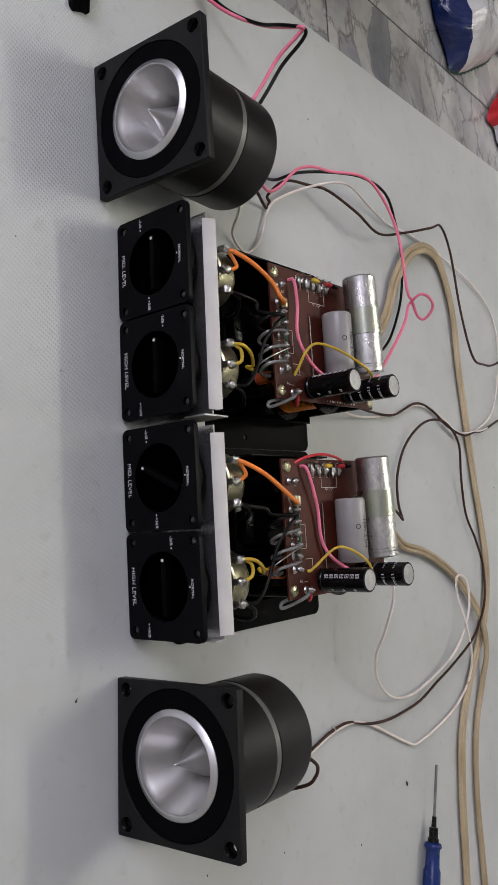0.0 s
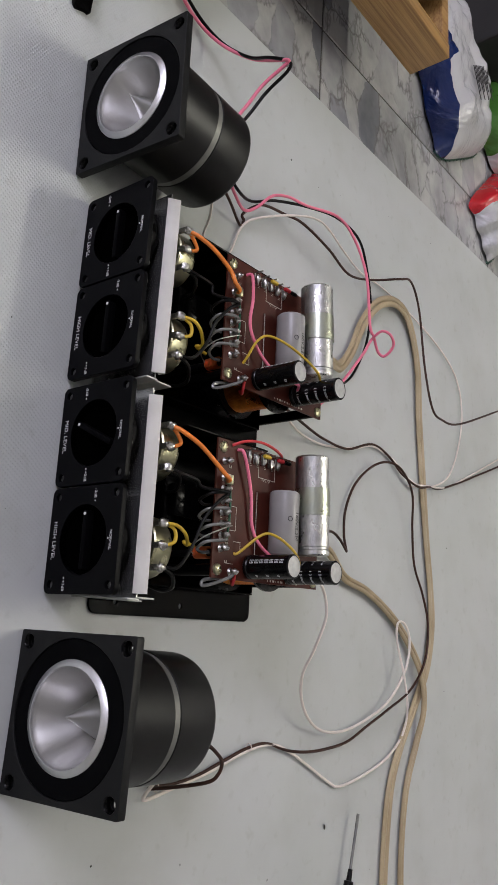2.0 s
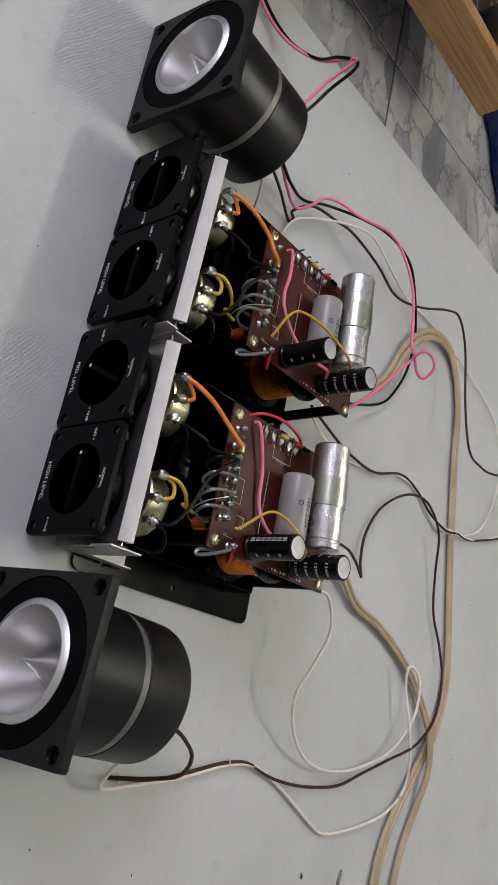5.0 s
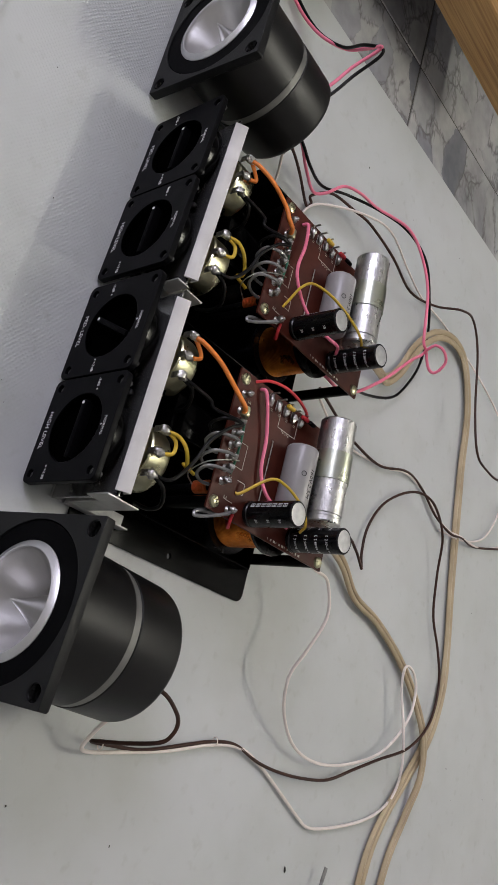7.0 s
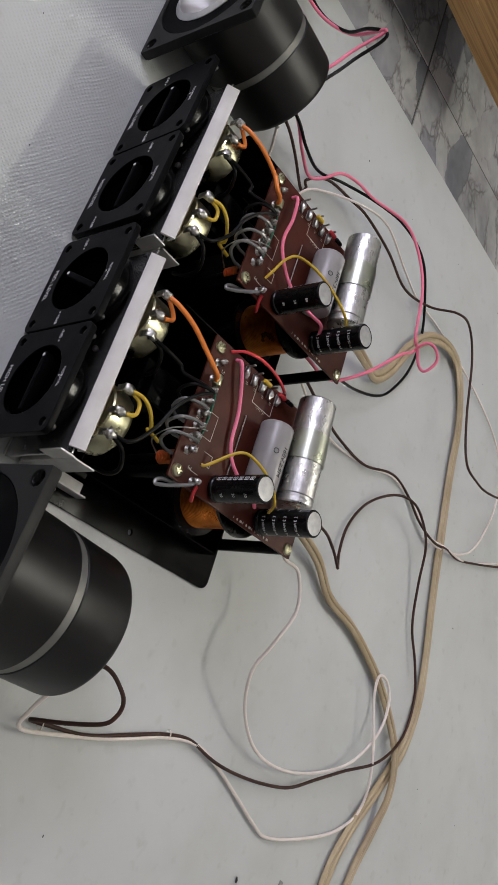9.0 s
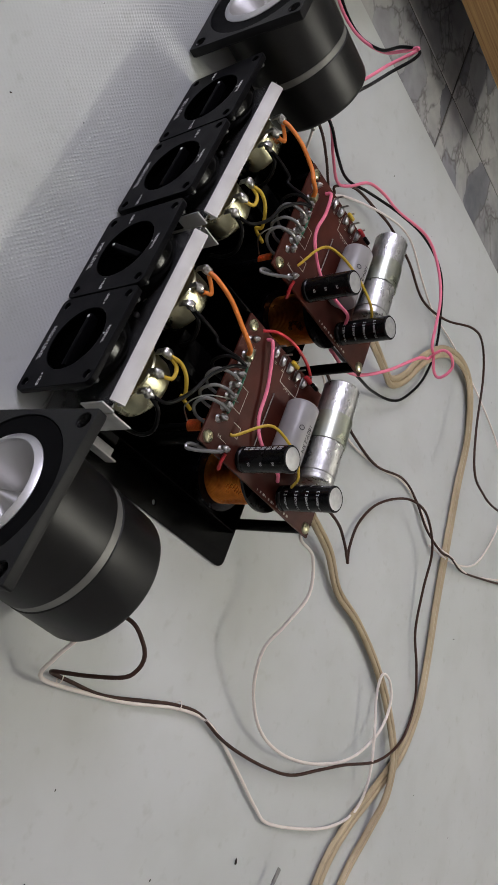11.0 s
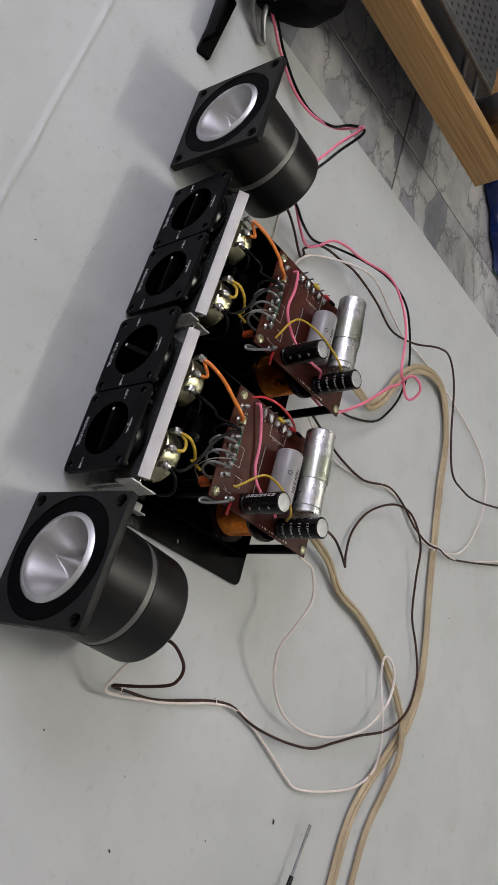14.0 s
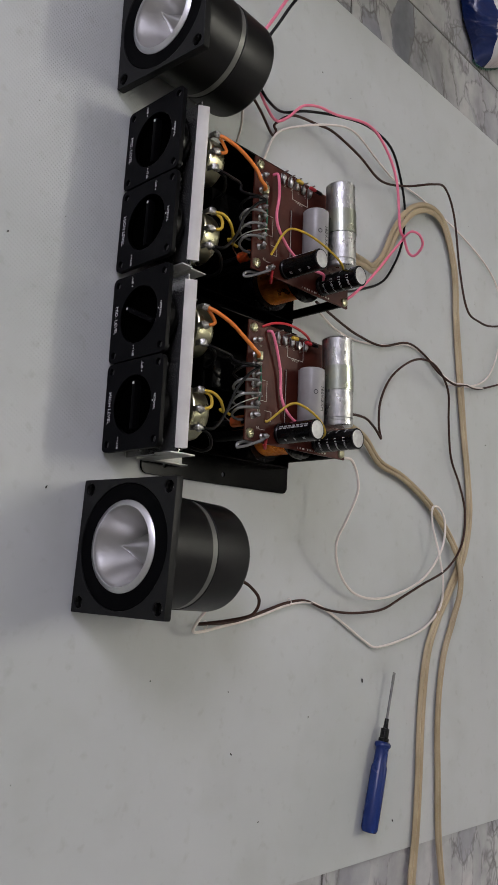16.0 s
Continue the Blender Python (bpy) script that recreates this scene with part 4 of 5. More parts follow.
    for k, u in enumerate((0.0405, 0.052, 0.0635, 0.075)):
        hw("clear_lead", [(u, 0.0045, z + 0.006), (u + 0.001, -0.004, z + 0.0075), (u + 0.003, -0.0125 - 0.002 * (k % 2), z + 0.003), (u + 0.007, -0.0135, z - 0.006), (u + 0.009, -0.005, z - 0.010), (u + 0.008, 0.004, z - 0.011)], 0.0012, "clearwire" if k != 0 else "black", "translucent looped lead")
    hw("fine_lead", [(0.084, 0.0, 0.053), (0.082, -0.014, 0.062), (0.074, -0.012, 0.074), (0.066, 0.004, z + 0.004), (0.0635, 0.0115, z + 0.004)], 0.0005, "solder", "thin tinned coil lead")
    return r


XO = ((-0.1338, 0.1162), (0.0125, 0.1095))
for k, (x, y) in enumerate(XO):
    make_crossover(pose(x, y, 0, 0, 0, -2.7), 11 + k)


# ---- leads between the control units and the boards ----
def wire(name, pts, r, mm, label, category="wire", group="", flat=None, steps=6):
    bm = tube(pts, r, 8, steps, None, flat)
    return tagged(mesh_object(name, bm, M[mm], smooth=60), label, category, group)


UNIT = ((-0.1665, 0.0335, -4.2), (-0.0165, 0.0225, -3.2))
for (ux, uy, ua), (bx, by) in zip(UNIT, XO):
    a, b = pose(ux, uy, 0, 0, 0, ua), pose(bx, by, 0, 0, 0, -2.7)
    P = lambda x, y, z: tuple(a @ Vector((x, y + 0.003, z)))
    Q = lambda x, y, z: tuple(b @ Vector((x, y, z)))
    zt = 0.082
    wire("orange_lead", [P(0.0255, 0.037, 0.0695), P(0.029, 0.043, 0.0755), P(0.037, 0.055, 0.082), P(0.048, 0.069, 0.086), Q(0.030, -0.010, 0.0885), Q(0.0325, -0.003, 0.087), Q(0.0325, 0.002, 0.0815)], 0.00165, "orange", "orange insulated lead soldered between control and board", "wire", "control leads")
    wire("orange_lead", [P(0.0255, 0.038, 0.0695), P(0.031, 0.045, 0.0695), P(0.036, 0.048, 0.0695), P(0.0395, 0.042, 0.0695)], 0.0014, "orange", "short orange link on the potentiometer", "wire", "control leads")
    wire("black_lead", [P(0.0555, 0.038, 0.0695), P(0.058, 0.047, 0.0735), P(0.06, 0.062, 0.0745), Q(0.04, -0.02, 0.076), Q(0.041, -0.006, 0.0825), Q(0.0405, 0.003, 0.082)], 0.0013, "black", "black insulated lead soldered between control and board", "wire", "control leads")
    wire("black_lead", [P(0.123, 0.038, 0.0695), P(0.122, 0.049, 0.0745), P(0.106, 0.061, 0.0755), Q(0.063, -0.018, 0.078), Q(0.049, -0.008, 0.082), Q(0.0415, 0.003, 0.082)], 0.0013, "black", "long black lead from the high control to the board", "wire", "control leads")
    wire("black_lead", [P(0.123, 0.038, 0.069), P(0.128, 0.048, 0.0705), P(0.135, 0.0575, 0.062), P(0.137, 0.059, 0.05), P(0.133, 0.058, 0.036)], 0.0014, "black", "black lead looped over the potentiometer case", "wire", "control leads")
    wire("black_lead", [P(0.0555, 0.038, 0.069), P(0.060, 0.048, 0.0705), P(0.067, 0.0565, 0.06), P(0.067, 0.058, 0.046), P(0.061, 0.0575, 0.034)], 0.0014, "black", "black lead looped beside the mid potentiometer", "wire", "control leads")
    wire("yellow_lead", [P(0.0935, 0.038, 0.0695), P(0.0945, 0.046, 0.074), P(0.099, 0.055, 0.0735), P(0.105, 0.066, 0.066), Q(0.078, -0.018, 0.06), Q(0.080, -0.006, 0.059)], 0.0013, "yellow", "yellow insulated lead hanging behind the high control", "wire", "control leads")
    wire("yellow_lead", [P(0.0935, 0.038, 0.0695), P(0.097, 0.046, 0.0715), P(0.105, 0.047, 0.0715), P(0.1085, 0.04, 0.070)], 0.0013, "yellow", "short yellow link between two solder lugs", "wire", "control leads")


# ---- cables on the sheet ----
wire("pink_speaker_wire", [(-0.2520, 0.1180, 0.0300), (-0.2450, 0.1560, 0.0290), (-0.2350, 0.1840, 0.0190), (-0.2330, 0.2120, 0.0080), (-0.2400, 0.2260, 0.0120), (-0.2560, 0.2410, 0.0200), (-0.2650, 0.2660, 0.0220), (-0.2670, 0.2940, 0.0240), (-0.2680, 0.3350, 0.0360), (-0.2500, 0.3590, 0.0420), (-0.2120, 0.3730, 0.0480), (-0.1542, 0.3699, 0.0533), (-0.1435, 0.3765, 0.0539), (-0.1298, 0.3845, 0.0538), (-0.1248, 0.3896, 0.0575), (-0.1291, 0.3912, 0.0648), (-0.1366, 0.3898, 0.0700), (-0.1439, 0.3819, 0.0704), (-0.1476, 0.3764, 0.0646), (-0.1439, 0.3744, 0.0574), (-0.1377, 0.3741, 0.0504), (-0.1120, 0.3380, 0.0620), (-0.0700, 0.2970, 0.0580), (-0.0400, 0.2550, 0.0550), (-0.0420, 0.2220, 0.0530)], 0.0015, "pink", "pink wire with a small loop, from tweeter to board")
wire("black_speaker_wire", [(-0.243, 0.118, 0.030), (-0.243, 0.156, 0.030), (-0.237, 0.186, 0.022), (-0.245, 0.221, 0.010), (-0.260, 0.256, 0.012), (-0.267, 0.298, 0.024), (-0.270, 0.342, 0.032), (-0.266, 0.393, 0.028), (-0.246, 0.435, 0.014), (-0.212, 0.456, 0.006), (-0.167, 0.449, 0.004), (-0.127, 0.423, 0.004), (-0.106, 0.397, 0.006), (-0.086, 0.350, 0.014), (-0.068, 0.300, 0.030), (-0.048, 0.225, 0.050)], 0.0015, "black", "black wire curving from tweeter to board")
wire("brown_wire", [(-0.236, 0.118, 0.028), (-0.231, 0.15, 0.027), (-0.226, 0.178, 0.018), (-0.2195, 0.212, 0.003), (-0.226, 0.2185, 0.003), (-0.231, 0.2145, 0.005), (-0.248, 0.237, 0.010), (-0.250, 0.271, 0.015), (-0.250, 0.297, 0.018), (-0.235, 0.336, 0.024), (-0.224, 0.384, 0.020), (-0.233, 0.432, 0.024), (-0.238, 0.458, 0.044), (-0.251, 0.503, 0.036), (-0.226, 0.535, 0.030), (-0.156, 0.542, 0.032), (-0.102, 0.543, 0.040), (-0.094, 0.580, 0.036), (-0.102, 0.647, 0.030), (-0.160, 0.840, 0.010)], 0.0014, "brown", "brown wire bowed up off the sheet")
wire("white_wire", [(-0.2035, 0.121, 0.0495), (-0.193, 0.142, 0.028), (-0.184, 0.158, 0.006), (-0.172, 0.176, 0.003), (-0.184, 0.197, 0.003), (-0.218, 0.215, 0.003), (-0.233, 0.233, 0.008), (-0.253, 0.282, 0.018), (-0.264, 0.330, 0.020), (-0.258, 0.393, 0.008), (-0.250, 0.438, 0.003), (-0.247, 0.496, 0.003), (-0.228, 0.594, 0.004), (-0.202, 0.671, 0.004), (-0.171, 0.708, 0.004), (-0.128, 0.716, 0.004), (-0.080, 0.699, 0.004), (-0.036, 0.664, 0.004), (-0.015, 0.608, 0.004), (-0.009, 0.546, 0.004)], 0.0012, "white", "thin white wire trailing over the sheet")
CREAM = [(-0.088, 0.22, 0.05), (-0.098, 0.271, 0.046), (-0.107, 0.309, 0.033), (-0.116, 0.354, 0.017), (-0.122, 0.386, 0.007), (-0.146, 0.414, 0.004), (-0.186, 0.439, 0.005), (-0.220, 0.472, 0.008), (-0.235, 0.516, 0.008), (-0.223, 0.554, 0.006), (-0.170, 0.579, 0.004), (-0.098, 0.582, 0.003), (-0.019, 0.588, 0.003), (0.047, 0.594, 0.003), (0.111, 0.602, 0.003), (0.158, 0.602, 0.003), (0.208, 0.585, 0.003), (0.252, 0.549, 0.003), (0.290, 0.515, 0.003), (0.330, 0.490, 0.003), (0.394, 0.475, 0.003), (0.465, 0.467, 0.003), (0.523, 0.459, 0.003), (0.574, 0.449, 0.002), (0.66, 0.436, 0.001)]
CREAM2 = [(0.071, 0.306, 0.020), (0.082, 0.358, 0.010), (0.106, 0.392, 0.007), (0.119, 0.440, 0.006), (0.145, 0.493, 0.006), (0.178, 0.533, 0.0075), (0.216, 0.560, 0.0095), (0.254, 0.563, 0.0095), (0.290, 0.553, 0.004), (0.338, 0.527, 0.003), (0.404, 0.512, 0.003), (0.473, 0.509, 0.003), (0.535, 0.508, 0.003), (0.593, 0.515, 0.002), (0.66, 0.522, 0.001)]


def beside(pts, off, lift=0.0):
    """The same line, moved sideways in plan by an offset for each point."""
    out = []
    for i, (x, y, z) in enumerate(pts):
        a, b = pts[max(i - 1, 0)], pts[min(i + 1, len(pts) - 1)]
        dx, dy = b[0] - a[0], b[1] - a[1]
        k = off(i) / math.hypot(dx, dy)
        out.append((x - dy * k, y + dx * k, max(0.0026, z) + lift * math.sin(1.7 * i)))
    return out


for line, half, lab in ((CREAM, 0.0034, "aged cream flat two-core cable lying across the sheet"), (CREAM2, 0.0023, "aged cream flat two-core cable from the second board")):
    for sign in (-1, 1):
        pts = beside(line, lambda i: sign * (half + (0.0004 + 0.0006 * math.sin(1.3 * i)) * (sign > 0)), 0.0003 * sign)
        wire("cream_cable", pts, 0.0024, "cream", lab, "cable", "cream cables", flat=half + 0.0002)
wire("white_wire", [(0.085, 0.262, 0.050), (0.112, 0.253, 0.055), (0.116, 0.282, 0.050), (0.142, 0.298, 0.045), (0.172, 0.286, 0.040), (0.196, 0.281, 0.030), (0.224, 0.300, 0.018), (0.248, 0.333, 0.011), (0.257, 0.378, 0.008), (0.252, 0.433, 0.006), (0.235, 0.480, 0.010), (0.203, 0.512, 0.014), (0.173, 0.518, 0.016), (0.155, 0.504, 0.018), (0.153, 0.487, 0.018), (0.174, 0.492, 0.014), (0.211, 0.503, 0.016), (0.248, 0.517, 0.012), (0.277, 0.519, 0.004), (0.296, 0.486, 0.003), (0.306, 0.438, 0.003), (0.310, 0.387, 0.003), (0.302, 0.365, 0.003), (0.285, 0.335, 0.003), (0.267, 0.302, 0.003), (0.256, 0.271, 0.004), (0.257, 0.237, 0.003), (0.266, 0.192, 0.003), (0.271, 0.150, 0.004), (0.273, 0.109, 0.010), (0.261, 0.103, 0.022), (0.246, 0.1, 0.04), (0.2285, 0.1, 0.0495)], 0.0014, "white", "thin white wire looping from board to tweeter")
wire("brown_wire", [(0.2275, 0.1, 0.0515), (0.229, 0.1157, 0.0605), (0.2375, 0.128, 0.0625), (0.2447, 0.1351, 0.0605), (0.2525, 0.1365, 0.0565), (0.2585, 0.1335, 0.050), (0.2635, 0.125, 0.029), (0.267, 0.117, 0.006), (0.268, 0.137, 0.004), (0.268, 0.168, 0.003), (0.260, 0.209, 0.003), (0.255, 0.236, 0.003), (0.254, 0.263, 0.004), (0.264, 0.295, 0.004), (0.269, 0.324, 0.006), (0.271, 0.361, 0.005), (0.269, 0.399, 0.005), (0.257, 0.430, 0.010), (0.244, 0.462, 0.016), (0.227, 0.523, 0.014), (0.197, 0.565, 0.012), (0.156, 0.583, 0.008), (0.120, 0.574, 0.006), (0.086, 0.556, 0.005), (0.042, 0.547, 0.008), (0.002, 0.533, 0.016), (-0.021, 0.495, 0.022), (-0.027, 0.472, 0.016), (-0.019, 0.450, 0.008), (0.003, 0.421, 0.004), (0.033, 0.400, 0.004), (0.061, 0.393, 0.006), (0.079, 0.388, 0.012)], 0.0014, "brown", "brown wire curling from tweeter round to the board")
wire("brown_wire", [(0.079, 0.388, 0.012), (0.068, 0.361, 0.020), (0.063, 0.325, 0.030), (0.070, 0.240, 0.050)], 0.0014, "brown", "brown wire end rising to the board")
wire("brown_wire", [(-0.045, 0.25, 0.03), (-0.039, 0.319, 0.012), (-0.035, 0.357, 0.006), (-0.033, 0.405, 0.004), (-0.047, 0.459, 0.004), (-0.039, 0.498, 0.004), (-0.021, 0.528, 0.006), (-0.009, 0.559, 0.0115), (-0.013, 0.59, 0.0115), (-0.016, 0.636, 0.004), (-0.033, 0.704, 0.003), (-0.054, 0.777, 0.003), (-0.09, 0.9, 0.003)], 0.0014, "brown", "brown wire crossing the cream cable")
wire("white_wire", [(-0.038, 0.25, 0.03), (-0.031, 0.300, 0.014), (-0.030, 0.358, 0.003), (-0.036, 0.418, 0.003), (-0.045, 0.461, 0.003), (-0.037, 0.508, 0.003), (-0.014, 0.549, 0.008), (-0.013, 0.585, 0.012), (-0.02, 0.656, 0.003), (-0.041, 0.722, 0.003), (-0.09, 0.86, 0.003)], 0.0012, "white", "thin white wire beside the brown one")
for mm, off, lab in (("pink", 0.0, "pink"), ("black", 0.0048, "black")):
    wire(lab + "_speaker_wire", [(-0.462 + off, 0.035, 0.02), (-0.43 - off, 0.073 + off, 0.016), (-0.413 - off, 0.099 + off, 0.010), (-0.394 - off, 0.136 + off, 0.006), (-0.378 - off * 0.5, 0.163 + off * 0.6, 0.015), (-0.362, 0.180 - off * 0.4, 0.038), (-0.346, 0.178 - off, 0.066), (-0.336, 0.1742 + off * 0.5, 0.0845), (-0.3335 + off, 0.1755 + off * 0.6, 0.082), (-0.318 + off, 0.169 + off, 0.062), (-0.295 + off, 0.160 + off, 0.048), (-0.262 + off, 0.142 + off, 0.03), (-0.245 + off, 0.115, 0.022)], 0.0016, mm, lab + " wire bent sharply upward beside the tweeter")
for q in ((0.2685, 0.128), (0.2545, 0.24)):
    ring = tube([(q[0] + 0.0035 * math.cos(radians(a)), q[1], 0.003 + 0.0026 * math.sin(radians(a))) for a in range(0, 361, 45)], 0.0004, 6, 2)
    tagged(mesh_object("wire_tie", ring, M["white"], smooth=60), "small twisted tie holding two wires together", "tie")


# ---- screwdriver ----
def make_screwdriver(tip, end):
    d = Vector(end) - Vector(tip)
    m = Matrix.Translation(tip) @ Matrix.Rotation(math.atan2(d.y, d.x), 4, "Z")
    r = root("screwdriver", m, "small flat-blade screwdriver with fluted blue plastic handle", "screwdriver")
    sh = lathe([(0.0014, 0.012), (0.0014, 0.052)], 16, (0, 0, 0), "x")
    part("shaft", sh, M["steel"], r, "round steel shaft")
    bl = boxed((0.0, -0.0024, -0.0004), (0.006, 0.0024, 0.0004), 0.0002)
    box(bl, (0.0055, -0.002, -0.0008), (0.0125, 0.002, 0.0008), 0.0004)
    part("blade", bl, M["steel"], r, "worn flat steel tip")
    part("collar", lathe([(0.0, 0.05), (0.0022, 0.05), (0.0026, 0.06), (0.0046, 0.0605), (0.0046, 0.07), (0.0056, 0.0705), (0.0056, 0.0745), (0.0, 0.0745)], 24, (0, 0, 0), "x"), M["sleeve"], r, "black stepped collar")
    bm, seg = bmesh.new(), 48
    rings = []
    for h, rr, fl in ((0.0742, 0.006, 0), (0.0746, 0.0075, 0), (0.0765, 0.0088, 0), (0.079, 0.0088, 0), (0.0805, 0.0072, 0), (0.083, 0.007, 0.3), (0.097, 0.0074, 0.6), (0.101, 0.0088, 1), (0.15, 0.0092, 1), (0.1615, 0.009, 0.9), (0.1645, 0.0076, 0.4), (0.1652, 0.005, 0)):
        ring = []
        for k in range(seg):
            a = 2 * math.pi * k / seg
            q = rr * (1 - 0.09 * fl * max(0, math.cos(6 * a)) ** 2)
            ring.append(bm.verts.new((h, q * math.cos(a), q * math.sin(a))))
        rings.append(ring)
    for a, b in zip(rings, rings[1:]):
        for k in range(seg):
            bm.faces.new((a[k], a[(k + 1) % seg], b[(k + 1) % seg], b[k]))
    bm.faces.new(rings[0])
    bm.faces.new(rings[-1])
    bmesh.ops.recalc_face_normals(bm, faces=bm.faces)
    part("handle", bm, M["blue"], r, "fluted glossy blue handle", smooth=50)
    return r


make_screwdriver((0.339, 0.412, 0.0092), (0.498, 0.359, 0.0092))


# ---- woofer unit part at the edge, shelf, bags ----
def make_black_driver():
    r = root("black_driver", pose(-0.5, 0.054, 0), "black round driver with a metal mounting arm, lying on the sheet", "loudspeaker")
    part("housing", lathe([(0.0, 0.0), (0.05, 0.0), (0.06, 0.004), (0.072, 0.02), (0.078, 0.032), (0.078, 0.06), (0.07, 0.068), (0.0, 0.068)], 64), M["disc"], r, "round black housing")
    arm = plate_mesh([[(x + 0.002 * math.sin(400 * y) * (x > 0.07), y - 0.008) for x, y in outline(0.085, 0.016, 0.003, 5)]], 0.006, 0.0005)
    arm.transform(Matrix.Translation((0.095, -0.035, 0.008)) @ Matrix.Rotation(radians(-4), 4, "Z") @ Matrix.Rotation(radians(5), 4, "Y"))
    mesh_object("mounting_arm", arm, M["chassis"], r, "black cast mounting arm with a screw hole")
    rib = boxed((0.06, -0.049, 0.004), (0.168, -0.0445, 0.022), 0.001)
    part("arm_rib", rib, M["chassis"], r)
    part("rod", tube([(0.04, -0.022, 0.03), (0.07, -0.012, 0.014), (0.086, 0.002, 0.007), (0.0965, 0.0165, 0.005), (0.0975, 0.0225, 0.005), (0.092, 0.0215, 0.007), (0.078, 0.006, 0.016), (0.045, -0.006, 0.035)], 0.003), M["steel"], r, "bent bright metal rod")
    return r


make_black_driver()


def make_shelf():
    """Low open oak tray on dark feet."""
    m = pose(-0.497, 0.46, 0, 0, 0, TURN)
    r = root("wooden_tray", m, "low oak tray with deep front board, standing over the tiles", "shelf")
    lo, hi = 0.062, 0.113
    part("front_board", boxed((-0.018, -0.95, lo), (0.0, 0.0, hi), 0.0012), M["wood"], r, "straight-grained oak front board")
    part("end_board", boxed((-0.36, -0.018, lo + 0.001), (-0.0182, -0.0002, hi - 0.001), 0.0012), M["wood"], r)
    part("end_board", boxed((-0.36, -0.9498, lo + 0.001), (-0.0182, -0.932, hi - 0.001), 0.0012), M["wood"], r)
    part("back_board", boxed((-0.378, -0.95, lo), (-0.3602, 0.0, hi), 0.0012), M["wood"], r)
    part("tray_floor", boxed((-0.36, -0.9318, lo + 0.002), (-0.0182, -0.0182, lo + 0.008)), M["dark"], r)
    # added dark block standing in for the shade beneath the tray
    part("under_tray_shade", boxed((-0.34, -0.93, -0.003), (-0.1, -0.3, lo), 0.002), M["dark"], r, "dark block added for the shade under the tray")
    part("foot", boxed((-0.34, -0.1, -0.003), (-0.3, -0.06, lo), 0.002), M["dark"], r)
    return r


make_shelf()
can = root("lidded_tin", pose(-0.589, 0.420, 0.0702), "small round steel tin with a ribbed lid in the oak tray", "tin")
part("tin_body", lathe([(0.0, 0.0), (0.0185, 0.0), (0.019, 0.001), (0.019, 0.044), (0.0, 0.044)], 40), M["steel"], can)
part("tin_lid", lathe([(0.0, 0.058), (0.0175, 0.058), (0.0178, 0.0592), (0.0196, 0.0592), (0.02, 0.0585), (0.02, 0.053), (0.0194, 0.0525), (0.02, 0.052), (0.02, 0.0445), (0.0, 0.0445)], 40), M["can"], can, "pale ribbed metal lid")
rack = root("steel_rack", pose(-0.646, 0.221, 0.0702, 0, 0, TURN), "perforated steel tray lying in the oak tray", "metal tray")
hol = [ring_line(-0.03 + 0.014 * i, -0.13 + 0.014 * j, 0.003, 8) for i in range(8) for j in range(20)]
gm = plate_mesh([[(x - 0.06, y - 0.15) for x, y in outline(0.14, 0.3, 0.012)]] + hol, 0.0012)
gm.transform(Matrix.Translation((0, 0, 0.052)))
mesh_object("perforated_top", gm, M["steel"], rack)
rim = bmesh.new()
for zz in (0.0, 0.022, 0.046):
    box(rim, (0.0795, -0.15, zz), (0.083, 0.15, zz + 0.006), 0.001)
    box(rim, (-0.06, 0.146, zz), (0.0793, 0.15, zz + 0.006), 0.001)
part("rack_rail", rim, M["steel"], rack)
# made-up dark block that gives the deep shade beyond the bags
tagged(mesh_object("shade_block", boxed((-1.5, 0.79, -0.003), (-0.765, 2.0, 1.2), 0.004), M["dark"]), "dark block added for the black shade beyond the bags", "cabinet")


def make_bag(m, l, w, h, material, label, seed):
    """A filled film bag, puffed in the middle with flat crimped ends."""
    r = root("plastic_bag", m, label, "bag", "bags on the floor")
    nu, nv, verts, faces = 40, 28, [], []
    for side in (1, -1):
        for i in range(nu + 1):
            for j in range(nv + 1):
                a, b = 2 * i / nu - 1, 2 * j / nv - 1
                puff = (1 - abs(a) ** 4) ** 0.6 * (1 - abs(b) ** 3) ** 0.7
                z = h * puff * (0.5 + 0.5 * side) + 0.004
                wob = noise.noise((a * 3 + seed, b * 3, side)) * 0.014 + noise.noise((a * 9 + seed, b * 9, side)) * 0.005
                k = 1 - 0.09 * (1 - abs(a) ** 6) * (abs(b) ** 8)
                verts.append((a * l / 2 * (1 - 0.12 * abs(b) ** 5), b * w / 2 * k + 0.004 * math.sin(9 * a) * abs(b), max(0.0005, z + wob * puff * (1 if side > 0 else 0))))
    n = nv + 1
    for s in range(2):
        o = s * (nu + 1) * n
        for i in range(nu):
            for j in range(nv):
                q = (o + i * n + j, o + (i + 1) * n + j, o + (i + 1) * n + j + 1, o + i * n + j + 1)
                faces.append(q if s == 0 else q[::-1])
    me = bpy.data.meshes.new("film")
    me.from_pydata(verts, [], faces)
    film = mesh_object("film", me, material, r, smooth=60)
    teeth = bmesh.new()
    for k in range(26):
        y = -w / 2 + w * (k + 0.5) / 26
        end = l / 2 * (1 - 0.12 * abs(2 * y / w) ** 5)
        box(teeth, (end - 0.003, y - w / 60, 0.0035), (end + 0.002 + 0.001 * (k % 2), y + w / 60, 0.0043))
    part("crimped_edge", teeth, M["teal"], r, "dark green crimped edge", smooth=None)
    return r


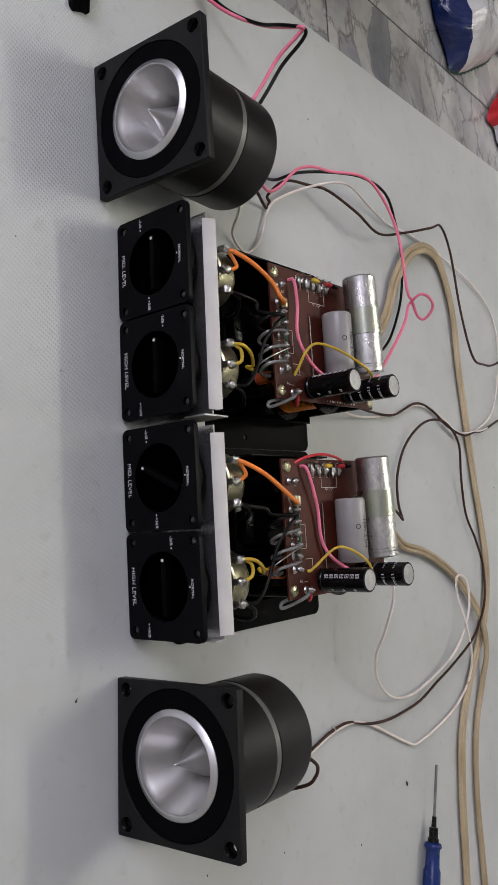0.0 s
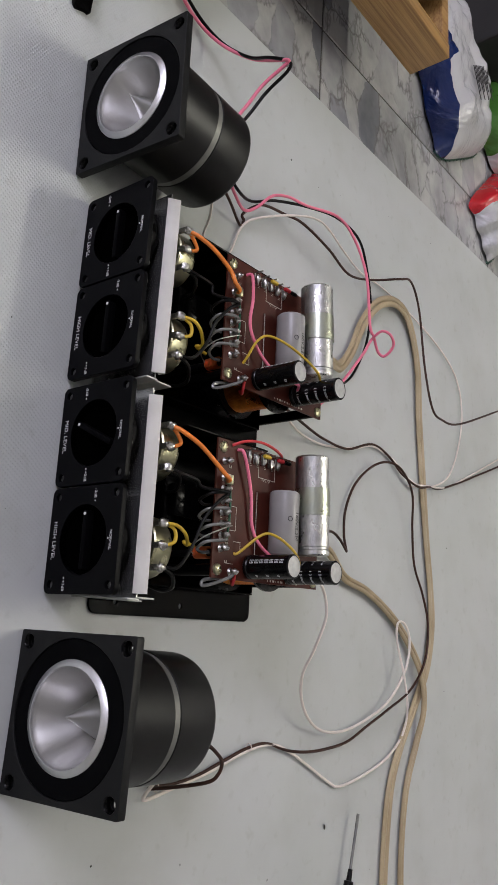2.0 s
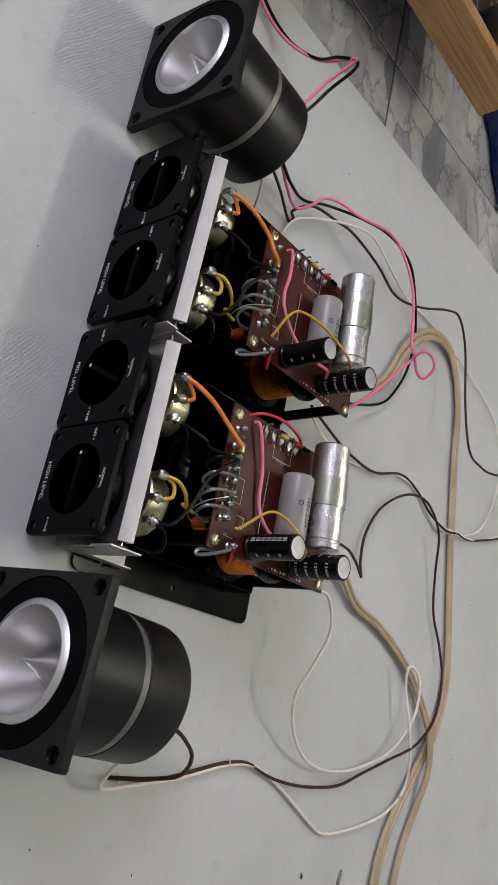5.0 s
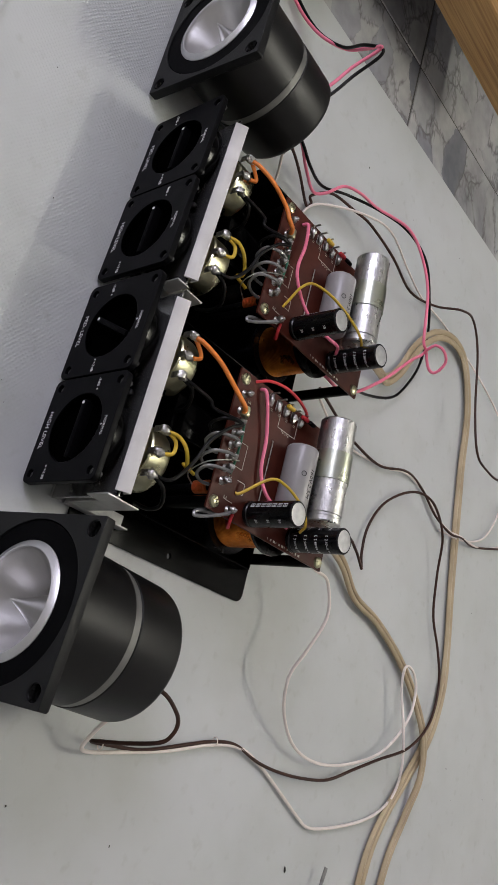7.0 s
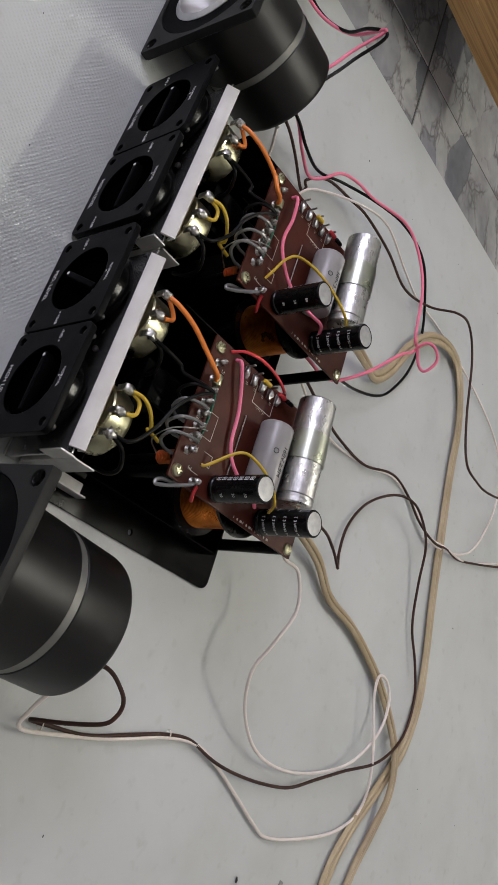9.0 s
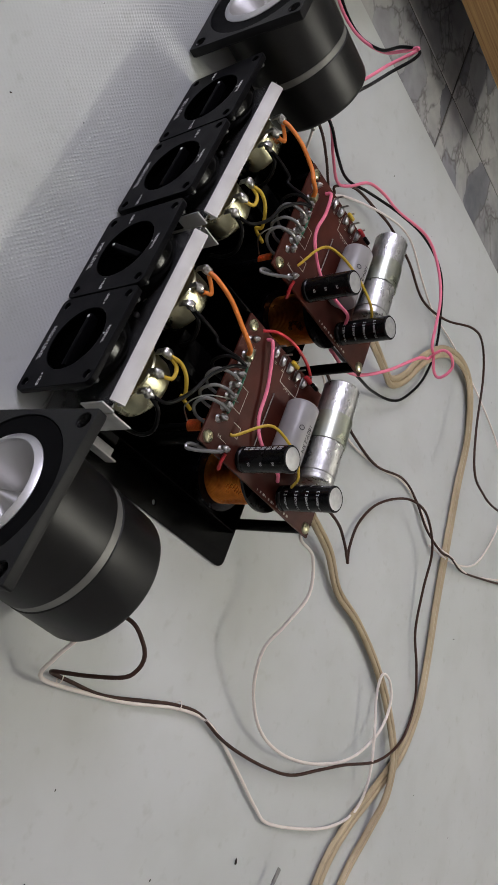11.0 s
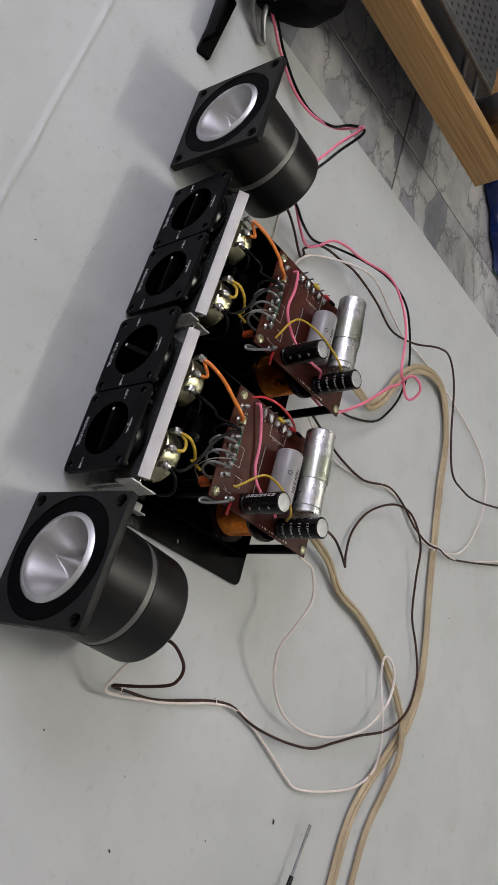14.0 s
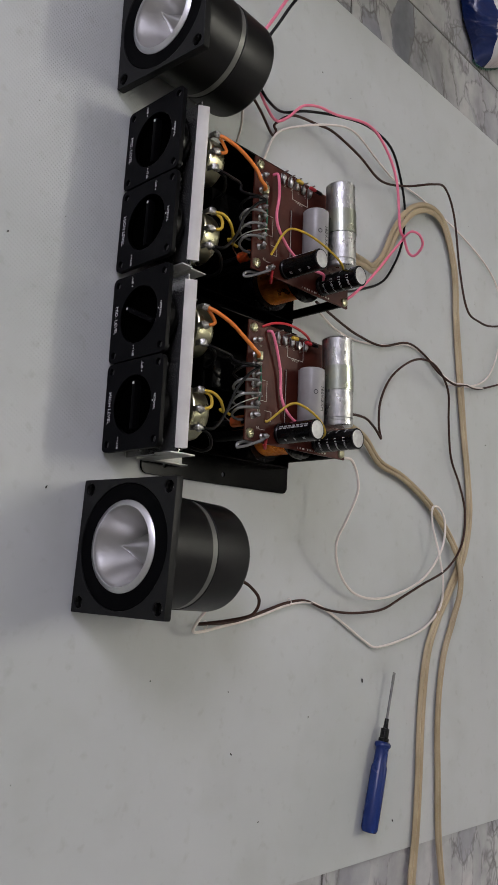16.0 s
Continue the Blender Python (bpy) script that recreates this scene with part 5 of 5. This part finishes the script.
BLUE, WHITE, GREEN, RED = (0.003, 0.014, 0.085), (0.5, 0.5, 0.51), (0.05, 0.15, 0.025), (0.5, 0.015, 0.025)
bag1 = make_bag(pose(-0.662, 0.689, -0.003, 0, 0, 28), 0.26, 0.2, 0.05, bag_material("blue_white_film", ((0.0, BLUE), (0.32, WHITE), (0.97, GREEN)), "Y"), "glossy blue and white plastic bag lying on tiles", 1)
bag2 = make_bag(pose(-0.655, 0.93, -0.003, 0, 0, 62), 0.2, 0.16, 0.06, bag_material("blue_green_film", ((0.0, GREEN), (0.4, WHITE), (0.62, BLUE)), "X"), "blue, white and green plastic bag behind another", 4)
small = bmesh.new()
for k in range(11):
    box(small, (-0.02 + 0.0, 0.012 + 0.006 * k, 0.0), (0.03 - 0.012 * (k % 3), 0.0145 + 0.006 * k, 0.0006))
bars = part("printed_lines", small, M["darkprint"], bag1, "rows of small dark print", smooth=None)
bars.matrix_local = Matrix.Translation((0.03, -0.02, 0.0565))
pouch = make_bag(pose(-0.503, 0.878, -0.003, 0, 0, 41), 0.11, 0.18, 0.035, bag_material("red_white_film", ((0.0, RED), (0.4, WHITE), (0.9, RED)), "X"), "small white pouch with a red printed end", 9)
lines = bmesh.new()
for k in range(10):
    box(lines, (-0.012 + 0.004 * (k % 2), -0.06 + 0.0055 * k, 0.0), (0.012 + 0.003 * (k % 3), -0.058 + 0.0055 * k, 0.0006))
bars = part("printed_lines", lines, M["darkprint"], pouch, "rows of small dark print", smooth=None)
bars.matrix_local = Matrix.Translation((0.008, -0.004, 0.041))

# ---- crumbs ----
rng = random.Random(3)
for x, y, s in ((0.157, -0.034, 0.001), (0.343, 0.363, 0.0018), (0.499, 0.417, 0.0012), (0.368, 0.272, 0.0008), (0.384, 0.164, 0.0011), (0.31, 0.07, 0.0007), (0.45, 0.2, 0.0008), (-0.03, -0.075, 0.0008), (0.33, 0.16, 0.0007), (-0.33, 0.3, 0.0008), (0.06, 0.66, 0.0009), (0.24, 0.64, 0.0008)):
    b = blob(bmesh.new(), (0, 0, 0), s, rng, (1.5, 0.7, 0.5))
    ob = mesh_object("crumb", b, M["dirt"], smooth=60)
    ob.matrix_world = pose(x, y, s * 0.3, 0, 0, rng.uniform(0, 180))
    tagged(ob, "tiny dark crumb on the white sheet", "crumb", "crumbs on the sheet")

specks = bmesh.new()
for _ in range(36):
    s = rng.choice((0.0002, 0.0003, 0.0003, 0.0004))
    blob(specks, (rng.uniform(-0.4, 0.46), rng.choice((rng.uniform(-0.15, 0.0), rng.uniform(0.3, 0.75))), s * 0.3), s, rng, (1.6, 0.9, 0.6))
tagged(mesh_object("dust_specks", specks, M["dirt"]), "scattered tiny dark specks of dust on the sheet", "dust", kind="stuff")

# ---- floor tiles ----
tile_me = bpy.data.meshes.new("tile")
tb = boxed((0.0015, 0.0015, -0.007), (0.4985, 0.4985, 0.0), 0.0008, 1)
tb.to_mesh(tile_me)
tb.free()
tile_me.materials.append(M["marble"])
for i in range(-4, 5):
    for j in range(-5, 5):
        at = pose(-0.532, 0.367, -0.0035, 0, 0, TURN) @ Vector((0.5 * i, 0.5 * j, 0))
        far = pose(-0.532, 0.367, -0.0035, 0, 0, TURN) @ Vector((0.5 * i + 0.5, 0.5 * j + 0.5, 0))
        if min(at.x, far.x) < -2.15 or max(at.x, far.x) > 2.15 or min(at.y, far.y) < -1.95 or max(at.y, far.y) > 2.35:
            continue
        t = new("tile", tile_me)
        t.parent = floor
        t.matrix_world = pose(at.x, at.y, -0.0035, 0, 0, TURN)
